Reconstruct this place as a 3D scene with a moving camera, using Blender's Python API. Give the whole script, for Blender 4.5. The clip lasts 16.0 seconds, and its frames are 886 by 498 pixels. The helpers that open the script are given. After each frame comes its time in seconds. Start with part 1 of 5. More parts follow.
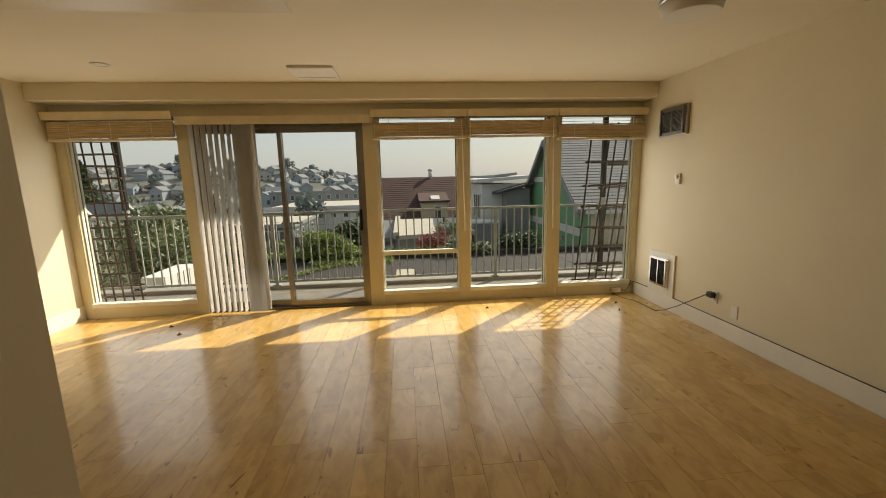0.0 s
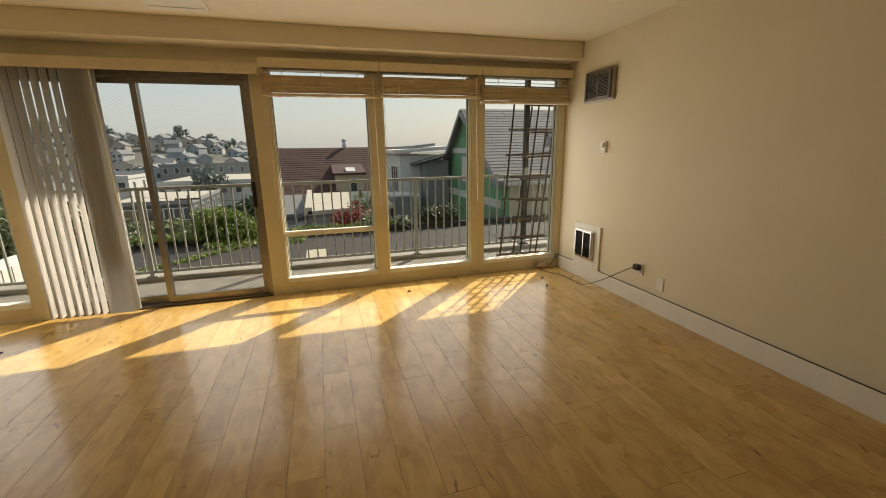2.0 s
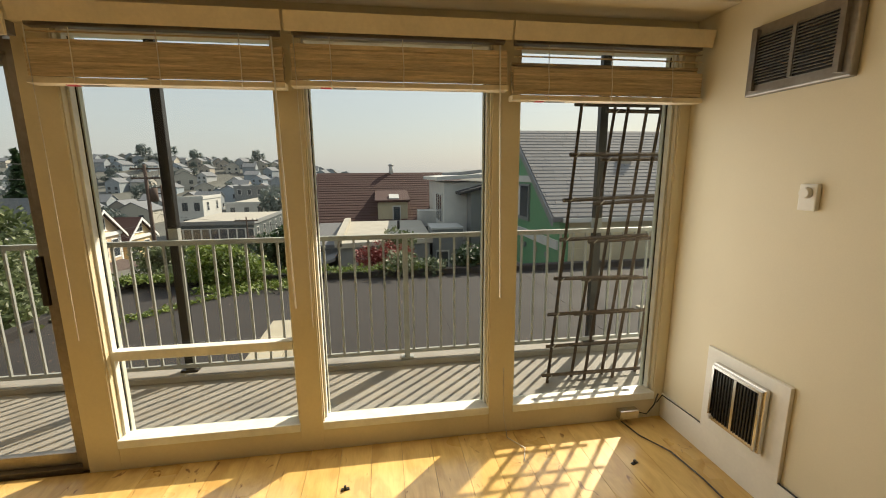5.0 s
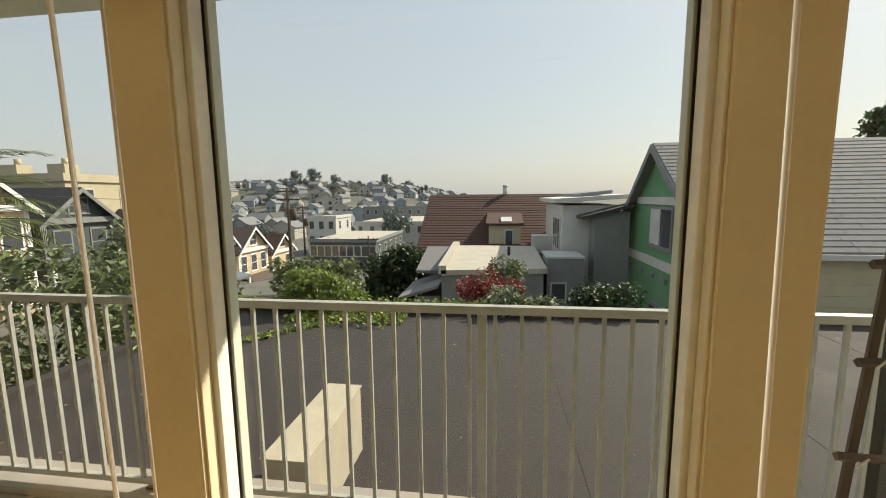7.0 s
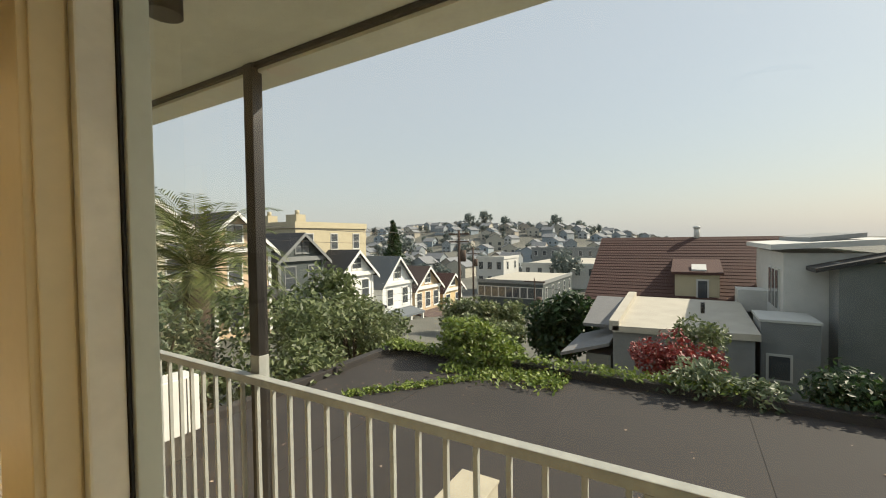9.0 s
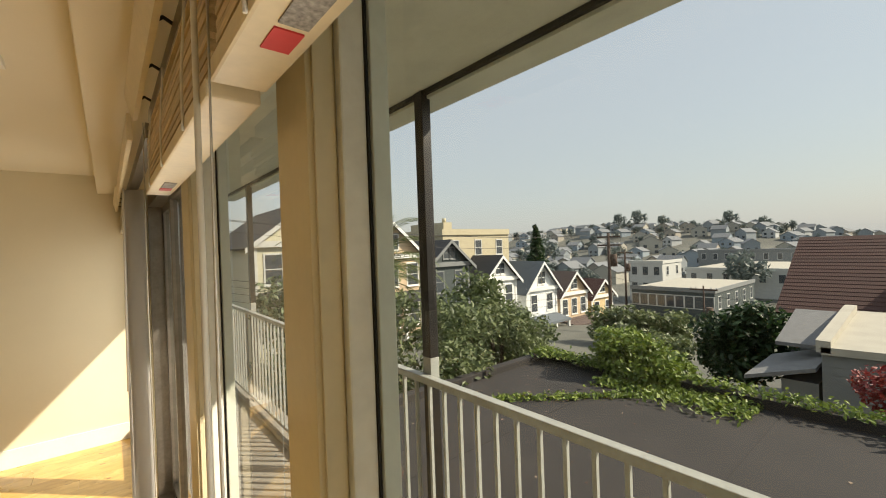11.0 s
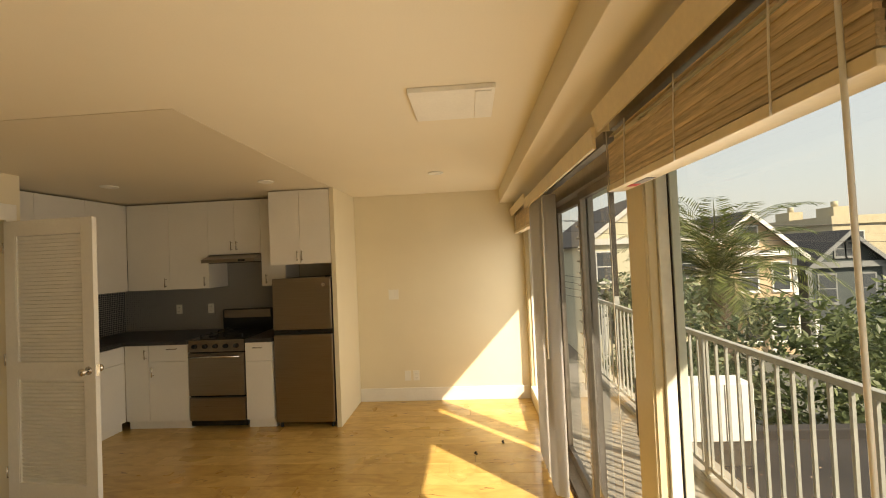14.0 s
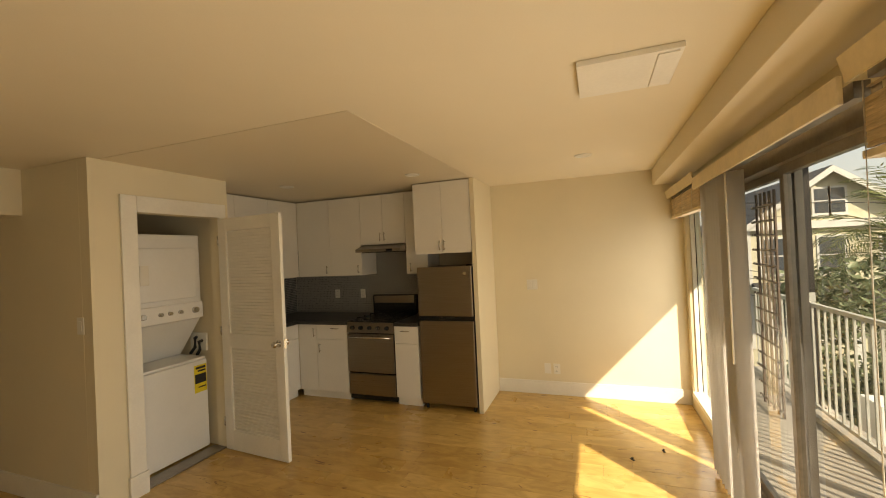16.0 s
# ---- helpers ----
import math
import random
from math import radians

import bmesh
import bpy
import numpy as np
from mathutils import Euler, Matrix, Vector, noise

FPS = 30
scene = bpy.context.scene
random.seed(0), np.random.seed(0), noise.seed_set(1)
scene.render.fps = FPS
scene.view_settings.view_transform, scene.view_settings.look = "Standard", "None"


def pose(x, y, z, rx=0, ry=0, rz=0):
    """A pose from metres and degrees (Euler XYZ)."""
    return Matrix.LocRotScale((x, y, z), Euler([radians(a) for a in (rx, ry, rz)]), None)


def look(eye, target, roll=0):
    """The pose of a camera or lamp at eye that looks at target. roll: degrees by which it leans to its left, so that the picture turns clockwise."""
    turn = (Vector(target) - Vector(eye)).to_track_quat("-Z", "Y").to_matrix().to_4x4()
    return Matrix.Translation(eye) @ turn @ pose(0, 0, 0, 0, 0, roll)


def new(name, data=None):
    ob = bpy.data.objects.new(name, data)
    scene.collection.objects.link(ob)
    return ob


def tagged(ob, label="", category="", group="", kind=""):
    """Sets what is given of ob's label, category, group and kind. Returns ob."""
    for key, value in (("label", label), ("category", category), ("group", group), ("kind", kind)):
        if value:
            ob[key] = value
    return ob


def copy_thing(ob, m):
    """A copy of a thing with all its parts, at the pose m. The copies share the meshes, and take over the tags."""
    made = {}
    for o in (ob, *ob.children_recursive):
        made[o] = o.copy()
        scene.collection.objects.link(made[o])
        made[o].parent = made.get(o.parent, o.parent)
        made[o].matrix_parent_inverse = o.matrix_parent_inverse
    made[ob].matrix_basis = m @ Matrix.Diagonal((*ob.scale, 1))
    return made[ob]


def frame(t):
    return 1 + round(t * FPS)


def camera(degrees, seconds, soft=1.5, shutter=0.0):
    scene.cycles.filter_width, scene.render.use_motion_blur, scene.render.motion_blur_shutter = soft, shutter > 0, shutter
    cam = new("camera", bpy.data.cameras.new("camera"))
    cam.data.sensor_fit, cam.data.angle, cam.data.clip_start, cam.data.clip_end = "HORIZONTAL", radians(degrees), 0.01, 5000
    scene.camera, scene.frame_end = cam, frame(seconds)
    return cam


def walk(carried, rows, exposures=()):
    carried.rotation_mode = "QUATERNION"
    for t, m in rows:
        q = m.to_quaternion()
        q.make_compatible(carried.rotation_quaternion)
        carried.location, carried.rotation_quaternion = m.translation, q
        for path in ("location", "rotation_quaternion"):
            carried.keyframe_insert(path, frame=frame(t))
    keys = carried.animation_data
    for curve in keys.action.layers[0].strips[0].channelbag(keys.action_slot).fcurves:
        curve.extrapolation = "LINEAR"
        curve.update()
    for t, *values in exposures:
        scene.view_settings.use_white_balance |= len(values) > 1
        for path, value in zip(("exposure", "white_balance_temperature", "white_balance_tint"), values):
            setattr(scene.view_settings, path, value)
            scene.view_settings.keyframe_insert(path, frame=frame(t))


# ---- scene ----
cam = camera(94.5, 16.0, soft=1.0)
PATH = [
    (0, (0.386, 0.616, 1.439), (0.56, 2.58, 1.099), -1.3),
    (0.5, (0.364, 0.628, 1.415), (0.606, 2.579, 1.049), -0.9),
    (1, (0.361, 0.698, 1.389), (0.708, 2.622, 0.967), -0.7),
    (1.5, (0.387, 0.9, 1.392), (0.857, 2.787, 0.927), -0.7),
    (2, (0.483, 1.11, 1.392), (1.03, 2.974, 0.916), -0.9),
    (2.5, (0.556, 1.424, 1.407), (1.16, 3.278, 0.96), -1.0),
    (3, (0.733, 1.715, 1.438), (1.342, 3.573, 1.019), -1.3),
    (3.2, (0.847, 1.845, 1.482), (1.445, 3.707, 1.061), -1.4),
    (5.3, (1.516, 3.382, 1.486), (1.74, 5.341, 1.153), -0.1),
    (5.5, (1.538, 3.513, 1.476), (1.722, 5.48, 1.166), 0.1),
    (6, (1.585, 3.872, 1.483), (1.644, 5.847, 1.175), 0.2),
    (6.5, (1.678, 4.215, 1.492), (1.594, 6.191, 1.192), 0.4),
    (7, (1.696, 4.587, 1.492), (1.427, 6.552, 1.235), -0.6),
    (7.5, (1.699, 4.881, 1.518), (1.203, 6.807, 1.304), 0.7),
    (8, (1.655, 5.092, 1.566), (0.914, 6.943, 1.414), -0.1),
    (8.2, (1.662, 5.13, 1.583), (0.841, 6.951, 1.465), -0.5),
    (10.3, (1.745, 5.121, 1.684), (0.447, 6.641, 1.672), -1.3),
    (10.5, (1.72, 5.103, 1.672), (0.357, 6.567, 1.663), -1.8),
    (11, (1.642, 5.062, 1.665), (0.096, 6.331, 1.655), -2.0),
    (11.5, (1.62, 4.968, 1.654), (-0.103, 5.984, 1.656), -2.5),
    (12, (1.581, 4.893, 1.671), (-0.274, 5.639, 1.679), -2.1),
    (12.5, (1.562, 4.837, 1.66), (-0.375, 5.333, 1.684), -1.9),
    (13, (1.588, 4.76, 1.654), (-0.393, 5.039, 1.675), -2.7),
    (13.5, (1.592, 4.711, 1.643), (-0.407, 4.78, 1.677), -2.5),
    (14, (1.611, 4.643, 1.646), (-0.384, 4.514, 1.689), -2.5),
    (14.5, (1.611, 4.584, 1.646), (-0.363, 4.268, 1.69), -2.5),
    (15, (1.633, 4.541, 1.649), (-0.309, 4.068, 1.693), -2.4),
    (15.5, (1.652, 4.511, 1.645), (-0.257, 3.916, 1.684), -2.5),
    (16, (1.581, 4.438, 1.652), (-0.292, 3.737, 1.67), -2.7),
]
EXPOSURES = [(0.0, 0.88, 6500, 10), (5.5, 0.98, 6450, 10), (8.0, 1.04, 6400, 10), (11.0, 1.0, 6450, 10), (12.5, 1.08, 6700, 10), (14.0, 1.33, 7150, 12), (16.0, 1.35, 7300, 12)]
walk(cam, [(t, look(e, g, r)) for t, e, g, r in PATH], EXPOSURES)

# ---- world, sun, exposure ----
world = bpy.data.worlds.new("hazy_sky")
scene.world = world
world.use_nodes = True
wn = world.node_tree
wn.nodes.clear()
SUN_WAY = Vector((-1.02, -1.0, -1.08)).normalized()
sky = wn.nodes.new("ShaderNodeTexSky")
sky.sky_type = "NISHITA"
sky.sun_disc = False
sky.sun_elevation = math.asin(-SUN_WAY.z)
sky.sun_rotation = math.atan2(-SUN_WAY.x, -SUN_WAY.y)
sky.dust_density, sky.air_density, sky.ozone_density = 1.5, 1.6, 2.0
bg = wn.nodes.new("ShaderNodeBackground")
bg.inputs["Strength"].default_value = 0.06
wo = wn.nodes.new("ShaderNodeOutputWorld")
haze = wn.nodes.new("ShaderNodeMix")
haze.data_type = "RGBA"
haze.inputs[0].default_value = 0.62
haze.inputs[7].default_value = (7.5, 7.75, 7.75, 1)
wn.links.new(sky.outputs[0], haze.inputs[6])
wn.links.new(haze.outputs[2], bg.inputs["Color"])
wn.links.new(bg.outputs[0], wo.inputs["Surface"])
sun = new("sun", bpy.data.lights.new("sun", "SUN"))
sun.data.energy, sun.data.angle, sun.data.color = 4.0, radians(0.6), (1.0, 0.87, 0.68)
sun.rotation_euler = SUN_WAY.to_track_quat("-Z", "Y").to_euler()
# the sky's light in the window openings
for x0, x1 in ((-3.0, -2.0), (-0.9, -0.1), (0.15, 0.95), (1.2, 2.0), (2.25, 3.0)):
    lamp = new("sky_window_light", bpy.data.lights.new("sky_window_light", "AREA"))
    lamp.data.shape, lamp.data.size, lamp.data.size_y = "RECTANGLE", x1 - x0, 1.6
    lamp.data.energy, lamp.data.color = 4.0 * (x1 - x0), (1.0, 0.95, 0.86)
    lamp.matrix_basis = look(((x0 + x1) / 2, 5.262, 1.0), ((x0 + x1) / 2, 0, 0.9))

# ---- materials ----
def mat(name, col, rough=0.6, metal=0.0, var=0.12, scale=6.0, bump=0.1, fine=60.0, stretch=(1, 1, 1), rand=0.0, spec=0.5, coat=0.0, tint=None):
    """A painted, mineral or metal surface: base colour with stains at two scales, fine relief, and per-piece variation."""
    m = bpy.data.materials.new(name)
    m.use_nodes = True
    nt = m.node_tree
    n, ln = nt.nodes, nt.links
    b = n["Principled BSDF"]
    tc = n.new("ShaderNodeTexCoord")
    mp = n.new("ShaderNodeMapping")
    mp.inputs["Scale"].default_value = stretch
    ln.new(tc.outputs["Object"], mp.inputs["Vector"])
    oi = n.new("ShaderNodeObjectInfo")
    sh = n.new("ShaderNodeVectorMath")
    sh.operation = "MULTIPLY_ADD"
    sh.inputs[1].default_value = (37.0, 17.0, 51.0)
    cx = n.new("ShaderNodeCombineXYZ")
    for i in range(3):
        ln.new(oi.outputs["Random"], cx.inputs[i])
    ln.new(cx.outputs[0], sh.inputs[0])
    ln.new(mp.outputs[0], sh.inputs[2])
    n1 = n.new("ShaderNodeTexNoise")
    n1.inputs["Scale"].default_value, n1.inputs["Detail"].default_value = scale, 5
    n2 = n.new("ShaderNodeTexNoise")
    n2.inputs["Scale"].default_value, n2.inputs["Detail"].default_value = fine, 3
    ln.new(sh.outputs[0], n1.inputs["Vector"])
    ln.new(sh.outputs[0], n2.inputs["Vector"])
    mx = n.new("ShaderNodeMix")
    mx.data_type = "FLOAT"
    mx.inputs[0].default_value = 0.35
    ln.new(n1.outputs[0], mx.inputs[2])
    ln.new(n2.outputs[0], mx.inputs[3])
    rp = n.new("ShaderNodeValToRGB")
    lo = [c * (1 - 2.2 * var) for c in col]
    hi = [min(1, c * (1 + 1.6 * var)) for c in (tint or col)]
    rp.color_ramp.elements[0].position, rp.color_ramp.elements[0].color = 0.3, (*lo, 1)
    rp.color_ramp.elements[1].position, rp.color_ramp.elements[1].color = 0.7, (*hi, 1)
    ln.new(mx.outputs[0], rp.inputs[0])
    hs = n.new("ShaderNodeHueSaturation")
    mr = n.new("ShaderNodeMapRange")
    mr.inputs["To Min"].default_value, mr.inputs["To Max"].default_value = 1 - rand, 1 + rand
    ln.new(oi.outputs["Random"], mr.inputs["Value"])
    ln.new(mr.outputs[0], hs.inputs["Value"])
    ln.new(rp.outputs[0], hs.inputs["Color"])
    ln.new(hs.outputs[0], b.inputs["Base Color"])
    rr = n.new("ShaderNodeMapRange")
    rr.inputs["To Min"].default_value, rr.inputs["To Max"].default_value = rough * 0.8, min(1, rough * 1.2)
    ln.new(n1.outputs[0], rr.inputs["Value"])
    ln.new(rr.outputs[0], b.inputs["Roughness"])
    b.inputs["Metallic"].default_value = metal
    b.inputs["Specular IOR Level"].default_value = spec
    b.inputs["Coat Weight"].default_value = coat
    if bump:
        bp = n.new("ShaderNodeBump")
        bp.inputs["Strength"].default_value, bp.inputs["Distance"].default_value = bump, 0.01
        ln.new(mx.outputs[0], bp.inputs["Height"])
        ln.new(bp.outputs[0], b.inputs["Normal"])
    return m


def glass_mat(name, tint=(0.80, 0.82, 0.81)):
    m = bpy.data.materials.new(name)
    m.use_nodes = True
    nt = m.node_tree
    n, ln = nt.nodes, nt.links
    n.clear()
    out = n.new("ShaderNodeOutputMaterial")
    tr = n.new("ShaderNodeBsdfTransparent")
    tr.inputs[0].default_value = (*tint, 1)
    gl = n.new("ShaderNodeBsdfGlossy")
    gl.inputs["Roughness"].default_value = 0.01
    lw = n.new("ShaderNodeLayerWeight")
    lw.inputs["Blend"].default_value = 0.5
    pw = n.new("ShaderNodeMath")
    pw.operation = "POWER"
    pw.inputs[1].default_value = 4.0
    ln.new(lw.outputs["Facing"], pw.inputs[0])
    fr = n.new("ShaderNodeMapRange")
    fr.inputs["To Min"].default_value, fr.inputs["To Max"].default_value = 0.04, 0.75
    ln.new(pw.outputs[0], fr.inputs["Value"])
    mx = n.new("ShaderNodeMixShader")
    ln.new(fr.outputs[0], mx.inputs[0])
    ln.new(tr.outputs[0], mx.inputs[1])
    ln.new(gl.outputs[0], mx.inputs[2])
    ln.new(mx.outputs[0], out.inputs["Surface"])
    return m


def leaf_mat(name, col, hi, through_light=0.3):
    """Foliage: each leaf differs a little, light passes through."""
    m = bpy.data.materials.new(name)
    m.use_nodes = True
    nt = m.node_tree
    n, ln = nt.nodes, nt.links
    b = n["Principled BSDF"]
    ge = n.new("ShaderNodeNewGeometry")
    rp = n.new("ShaderNodeValToRGB")
    rp.color_ramp.elements[0].color = (*col, 1)
    rp.color_ramp.elements[1].color = (*hi, 1)
    ln.new(ge.outputs["Random Per Island"], rp.inputs[0])
    ln.new(rp.outputs[0], b.inputs["Base Color"])
    b.inputs["Roughness"].default_value = 0.5
    tl = n.new("ShaderNodeBsdfTranslucent")
    ln.new(rp.outputs[0], tl.inputs[0])
    mx = n.new("ShaderNodeMixShader")
    mx.inputs[0].default_value = through_light
    ln.new(b.outputs[0], mx.inputs[1])
    ln.new(tl.outputs[0], mx.inputs[2])
    ln.new(mx.outputs[0], n["Material Output"].inputs["Surface"])
    return m


def tile_mat(name):
    """Dark glazed penny tiles with pale grout."""
    m = bpy.data.materials.new(name)
    m.use_nodes = True
    nt = m.node_tree
    n, ln = nt.nodes, nt.links
    b = n["Principled BSDF"]
    tc = n.new("ShaderNodeTexCoord")
    vo = n.new("ShaderNodeTexVoronoi")
    vo.inputs["Scale"].default_value = 42
    vo.inputs["Randomness"].default_value = 0.12
    ln.new(tc.outputs["Object"], vo.inputs["Vector"])
    rp = n.new("ShaderNodeValToRGB")
    rp.color_ramp.elements[0].position, rp.color_ramp.elements[0].color = 0.38, (0.04, 0.04, 0.04, 1)
    rp.color_ramp.elements[1].position, rp.color_ramp.elements[1].color = 0.47, (0.30, 0.29, 0.26, 1)
    ln.new(vo.outputs["Distance"], rp.inputs[0])
    ln.new(rp.outputs[0], b.inputs["Base Color"])
    b.inputs["Roughness"].default_value = 0.3
    bp = n.new("ShaderNodeBump")
    bp.inputs["Strength"].default_value, bp.inputs["Distance"].default_value = 0.4, 0.003
    bp.invert = True
    ln.new(vo.outputs["Distance"], bp.inputs["Height"])
    ln.new(bp.outputs[0], b.inputs["Normal"])
    return m


def maple_mat(name):
    """Lacquered maple: boards differ in tone, with long grain, cloudy figure and sparse dark mineral streaks."""
    m = bpy.data.materials.new(name)
    m.use_nodes = True
    n, ln = m.node_tree.nodes, m.node_tree.links
    b = n["Principled BSDF"]
    tc = n.new("ShaderNodeTexCoord")
    oi = n.new("ShaderNodeObjectInfo")
    off = n.new("ShaderNodeVectorMath")
    off.operation = "SCALE"
    off.inputs[0].default_value = (41.0, 23.0, 67.0)
    ln.new(oi.outputs["Random"], off.inputs["Scale"])
    def grain(scale, stretch, detail, distort):
        mp = n.new("ShaderNodeMapping")
        mp.inputs["Scale"].default_value = stretch
        ln.new(tc.outputs["Object"], mp.inputs["Vector"])
        ln.new(off.outputs[0], mp.inputs["Location"])
        t = n.new("ShaderNodeTexNoise")
        t.inputs["Scale"].default_value, t.inputs["Detail"].default_value, t.inputs["Distortion"].default_value = scale, detail, distort
        ln.new(mp.outputs[0], t.inputs["Vector"])
        return t.outputs[0]
    def ramp(fac, stops):
        r = n.new("ShaderNodeValToRGB")
        for k, (p, c) in enumerate(stops):
            e = r.color_ramp.elements[k]
            e.position, e.color = p, (*c, 1)
        ln.new(fac, r.inputs[0])
        return r.outputs[0]
    def times(a, c, f=1.0):
        x = n.new("ShaderNodeMix")
        x.data_type, x.blend_type = "RGBA", "MULTIPLY"
        x.inputs[0].default_value = f
        ln.new(a, x.inputs[6])
        ln.new(c, x.inputs[7])
        return x.outputs[2]
    tone = ramp(oi.outputs["Random"], ((0.0, (0.60, 0.395, 0.12)), (1.0, (0.72, 0.505, 0.18))))
    cloud = ramp(grain(5.0, (2.4, 1.0, 1), 4, 0.8), ((0.36, (0.78, 0.72, 0.64)), (0.62, (1, 1, 1))))
    fibre = ramp(grain(26.0, (5.0, 0.5, 1), 4, 0.3), ((0.3, (0.92, 0.90, 0.87)), (0.7, (1, 1, 1))))
    fleck = ramp(grain(4.5, (3.2, 1.1, 1), 3, 1.8), ((0.27, (0.42, 0.33, 0.26)), (0.335, (1, 1, 1))))
    ln.new(times(times(times(tone, cloud), fibre), fleck), b.inputs["Base Color"])
    rr = n.new("ShaderNodeMapRange")
    rr.inputs["To Min"].default_value, rr.inputs["To Max"].default_value = 0.22, 0.36
    wear = grain(1.6, (1, 1, 1), 4, 0.2)
    ln.new(wear, rr.inputs["Value"])
    ln.new(rr.outputs[0], b.inputs["Roughness"])
    b.inputs["Specular IOR Level"].default_value = 0.45
    b.inputs["Coat Weight"].default_value = 0.25
    bp = n.new("ShaderNodeBump")
    bp.inputs["Strength"].default_value, bp.inputs["Distance"].default_value = 0.06, 0.01
    ln.new(wear, bp.inputs["Height"])
    ln.new(bp.outputs[0], b.inputs["Normal"])
    return m


WALL = mat("cream_wall_paint", (0.74, 0.66, 0.47), 0.65, var=0.02, scale=2, bump=0.05, fine=180)
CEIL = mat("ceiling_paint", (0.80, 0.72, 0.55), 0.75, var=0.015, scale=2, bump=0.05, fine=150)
# ceiling cream made a step darker and glossier for the kitchen area
CEIL_K = mat("kitchen_ceiling_darker", (0.72, 0.63, 0.46), 0.42, var=0.015, scale=2, bump=0.04, fine=150)
TRIM = mat("cream_trim_paint", (0.72, 0.64, 0.44), 0.4, var=0.03, scale=5, bump=0.05)
WHITE = mat("white_trim_paint", (0.80, 0.77, 0.68), 0.42, var=0.03, scale=5, bump=0.04)
REVEAL = mat("weathered_white_paint", (0.84, 0.85, 0.79), 0.5, var=0.06, scale=8, bump=0.15, fine=40)
SAGE = mat("sage_exterior_paint", (0.73, 0.76, 0.65), 0.5, var=0.05, scale=6, bump=0.1)
MAPLE = maple_mat("maple_plank")
SUBFLOOR = mat("floor_joint", (0.16, 0.09, 0.03), 0.8)
ALU = mat("worn_aluminium", (0.34, 0.31, 0.27), 0.38, 0.9, var=0.1, scale=12, bump=0.05)
BRONZE = mat("dark_bronze", (0.05, 0.043, 0.035), 0.45, 0.6, var=0.15, scale=12)
STEEL = mat("brushed_stainless_steel", (0.34, 0.295, 0.24), 0.30, 1.0, var=0.06, scale=3, bump=0.03, fine=40, stretch=(1, 1, 60))
CHROME = mat("nickel", (0.62, 0.60, 0.56), 0.25, 1.0, var=0.04)
BLACK = mat("black_enamel", (0.012, 0.012, 0.012), 0.25, var=0.2)
RUBBER = mat("black_rubber", (0.02, 0.02, 0.02), 0.7, var=0.2)
CAB = mat("white_cabinet_laminate", (0.80, 0.77, 0.69), 0.38, var=0.015, scale=3, bump=0.02)
COUNTER = mat("dark_stone_counter", (0.045, 0.042, 0.038), 0.3, var=0.25, scale=60, bump=0.04)
TILE = tile_mat("penny_tile")
APPL = mat("white_appliance_enamel", (0.82, 0.81, 0.77), 0.3, var=0.015, bump=0.02)
PLATE = mat("white_plastic", (0.78, 0.75, 0.66), 0.4, var=0.02)
BAMBOO = mat("split_bamboo", (0.58, 0.45, 0.26), 0.55, var=0.2, scale=14, bump=0.2, fine=80, stretch=(0.4, 3, 3), rand=0.14)
BLINDWOOD = mat("cream_blind_rail", (0.74, 0.63, 0.42), 0.45, var=0.05, scale=9, bump=0.05)
VINYL = leaf_mat("white_vinyl_vane", (0.82, 0.81, 0.79), (0.87, 0.86, 0.84), 0.5)
CORD = mat("white_cord", (0.72, 0.68, 0.58), 0.7, var=0.08, scale=40)
GREYINK = mat("grey_print", (0.30, 0.28, 0.25), 0.6, var=0.3, scale=200)
RED = mat("red_label", (0.55, 0.04, 0.04), 0.5, var=0.05)
YELLOW = mat("yellow_label", (0.85, 0.70, 0.04), 0.5, var=0.05)
INK = mat("black_print", (0.02, 0.02, 0.02), 0.6, var=0.1)
RAIL = mat("pale_railing_paint", (0.40, 0.41, 0.38), 0.45, var=0.08, scale=14, bump=0.12)
DECK = mat("grey_deck_coating", (0.33, 0.31, 0.275), 0.8, var=0.10, scale=5, bump=0.2, fine=120)
POST = mat("dark_post_paint", (0.018, 0.016, 0.014), 0.4, var=0.25, scale=10, bump=0.1)
STAKE = mat("weathered_stake", (0.10, 0.07, 0.05), 0.8, var=0.3, scale=20, bump=0.4, stretch=(4, 4, 0.6), rand=0.25)
ASPHALT = mat("roof_felt", (0.036, 0.032, 0.030), 0.9, var=0.18, scale=1.3, bump=0.3, fine=90)
GREYS = mat("grey_siding", (0.22, 0.23, 0.23), 0.75, var=0.08, scale=3, bump=0.1)
STUCCO = mat("pale_stucco", (0.46, 0.42, 0.32), 0.8, var=0.06, scale=5, bump=0.3)
GLASS = glass_mat("window_glass")


# ---- building helpers ----
def box(bm, x0, x1, y0, y1, z0, z1, bevel=0.0):
    v = [bm.verts.new((x, y, z)) for z in (z0, z1) for y in (y0, y1) for x in (x0, x1)]
    fs = [bm.faces.new([v[i] for i in f]) for f in ((0, 2, 3, 1), (4, 5, 7, 6), (0, 1, 5, 4), (2, 6, 7, 3), (0, 4, 6, 2), (1, 3, 7, 5))]
    if bevel:
        es = list({e for f in fs for e in f.edges})
        bmesh.ops.bevel(bm, geom=es, offset=bevel, segments=2, affect="EDGES", profile=0.6)
    return bm


def B(x0, x1, y0, y1, z0, z1, bevel=0.0):
    return box(bmesh.new(), x0, x1, y0, y1, z0, z1, bevel)


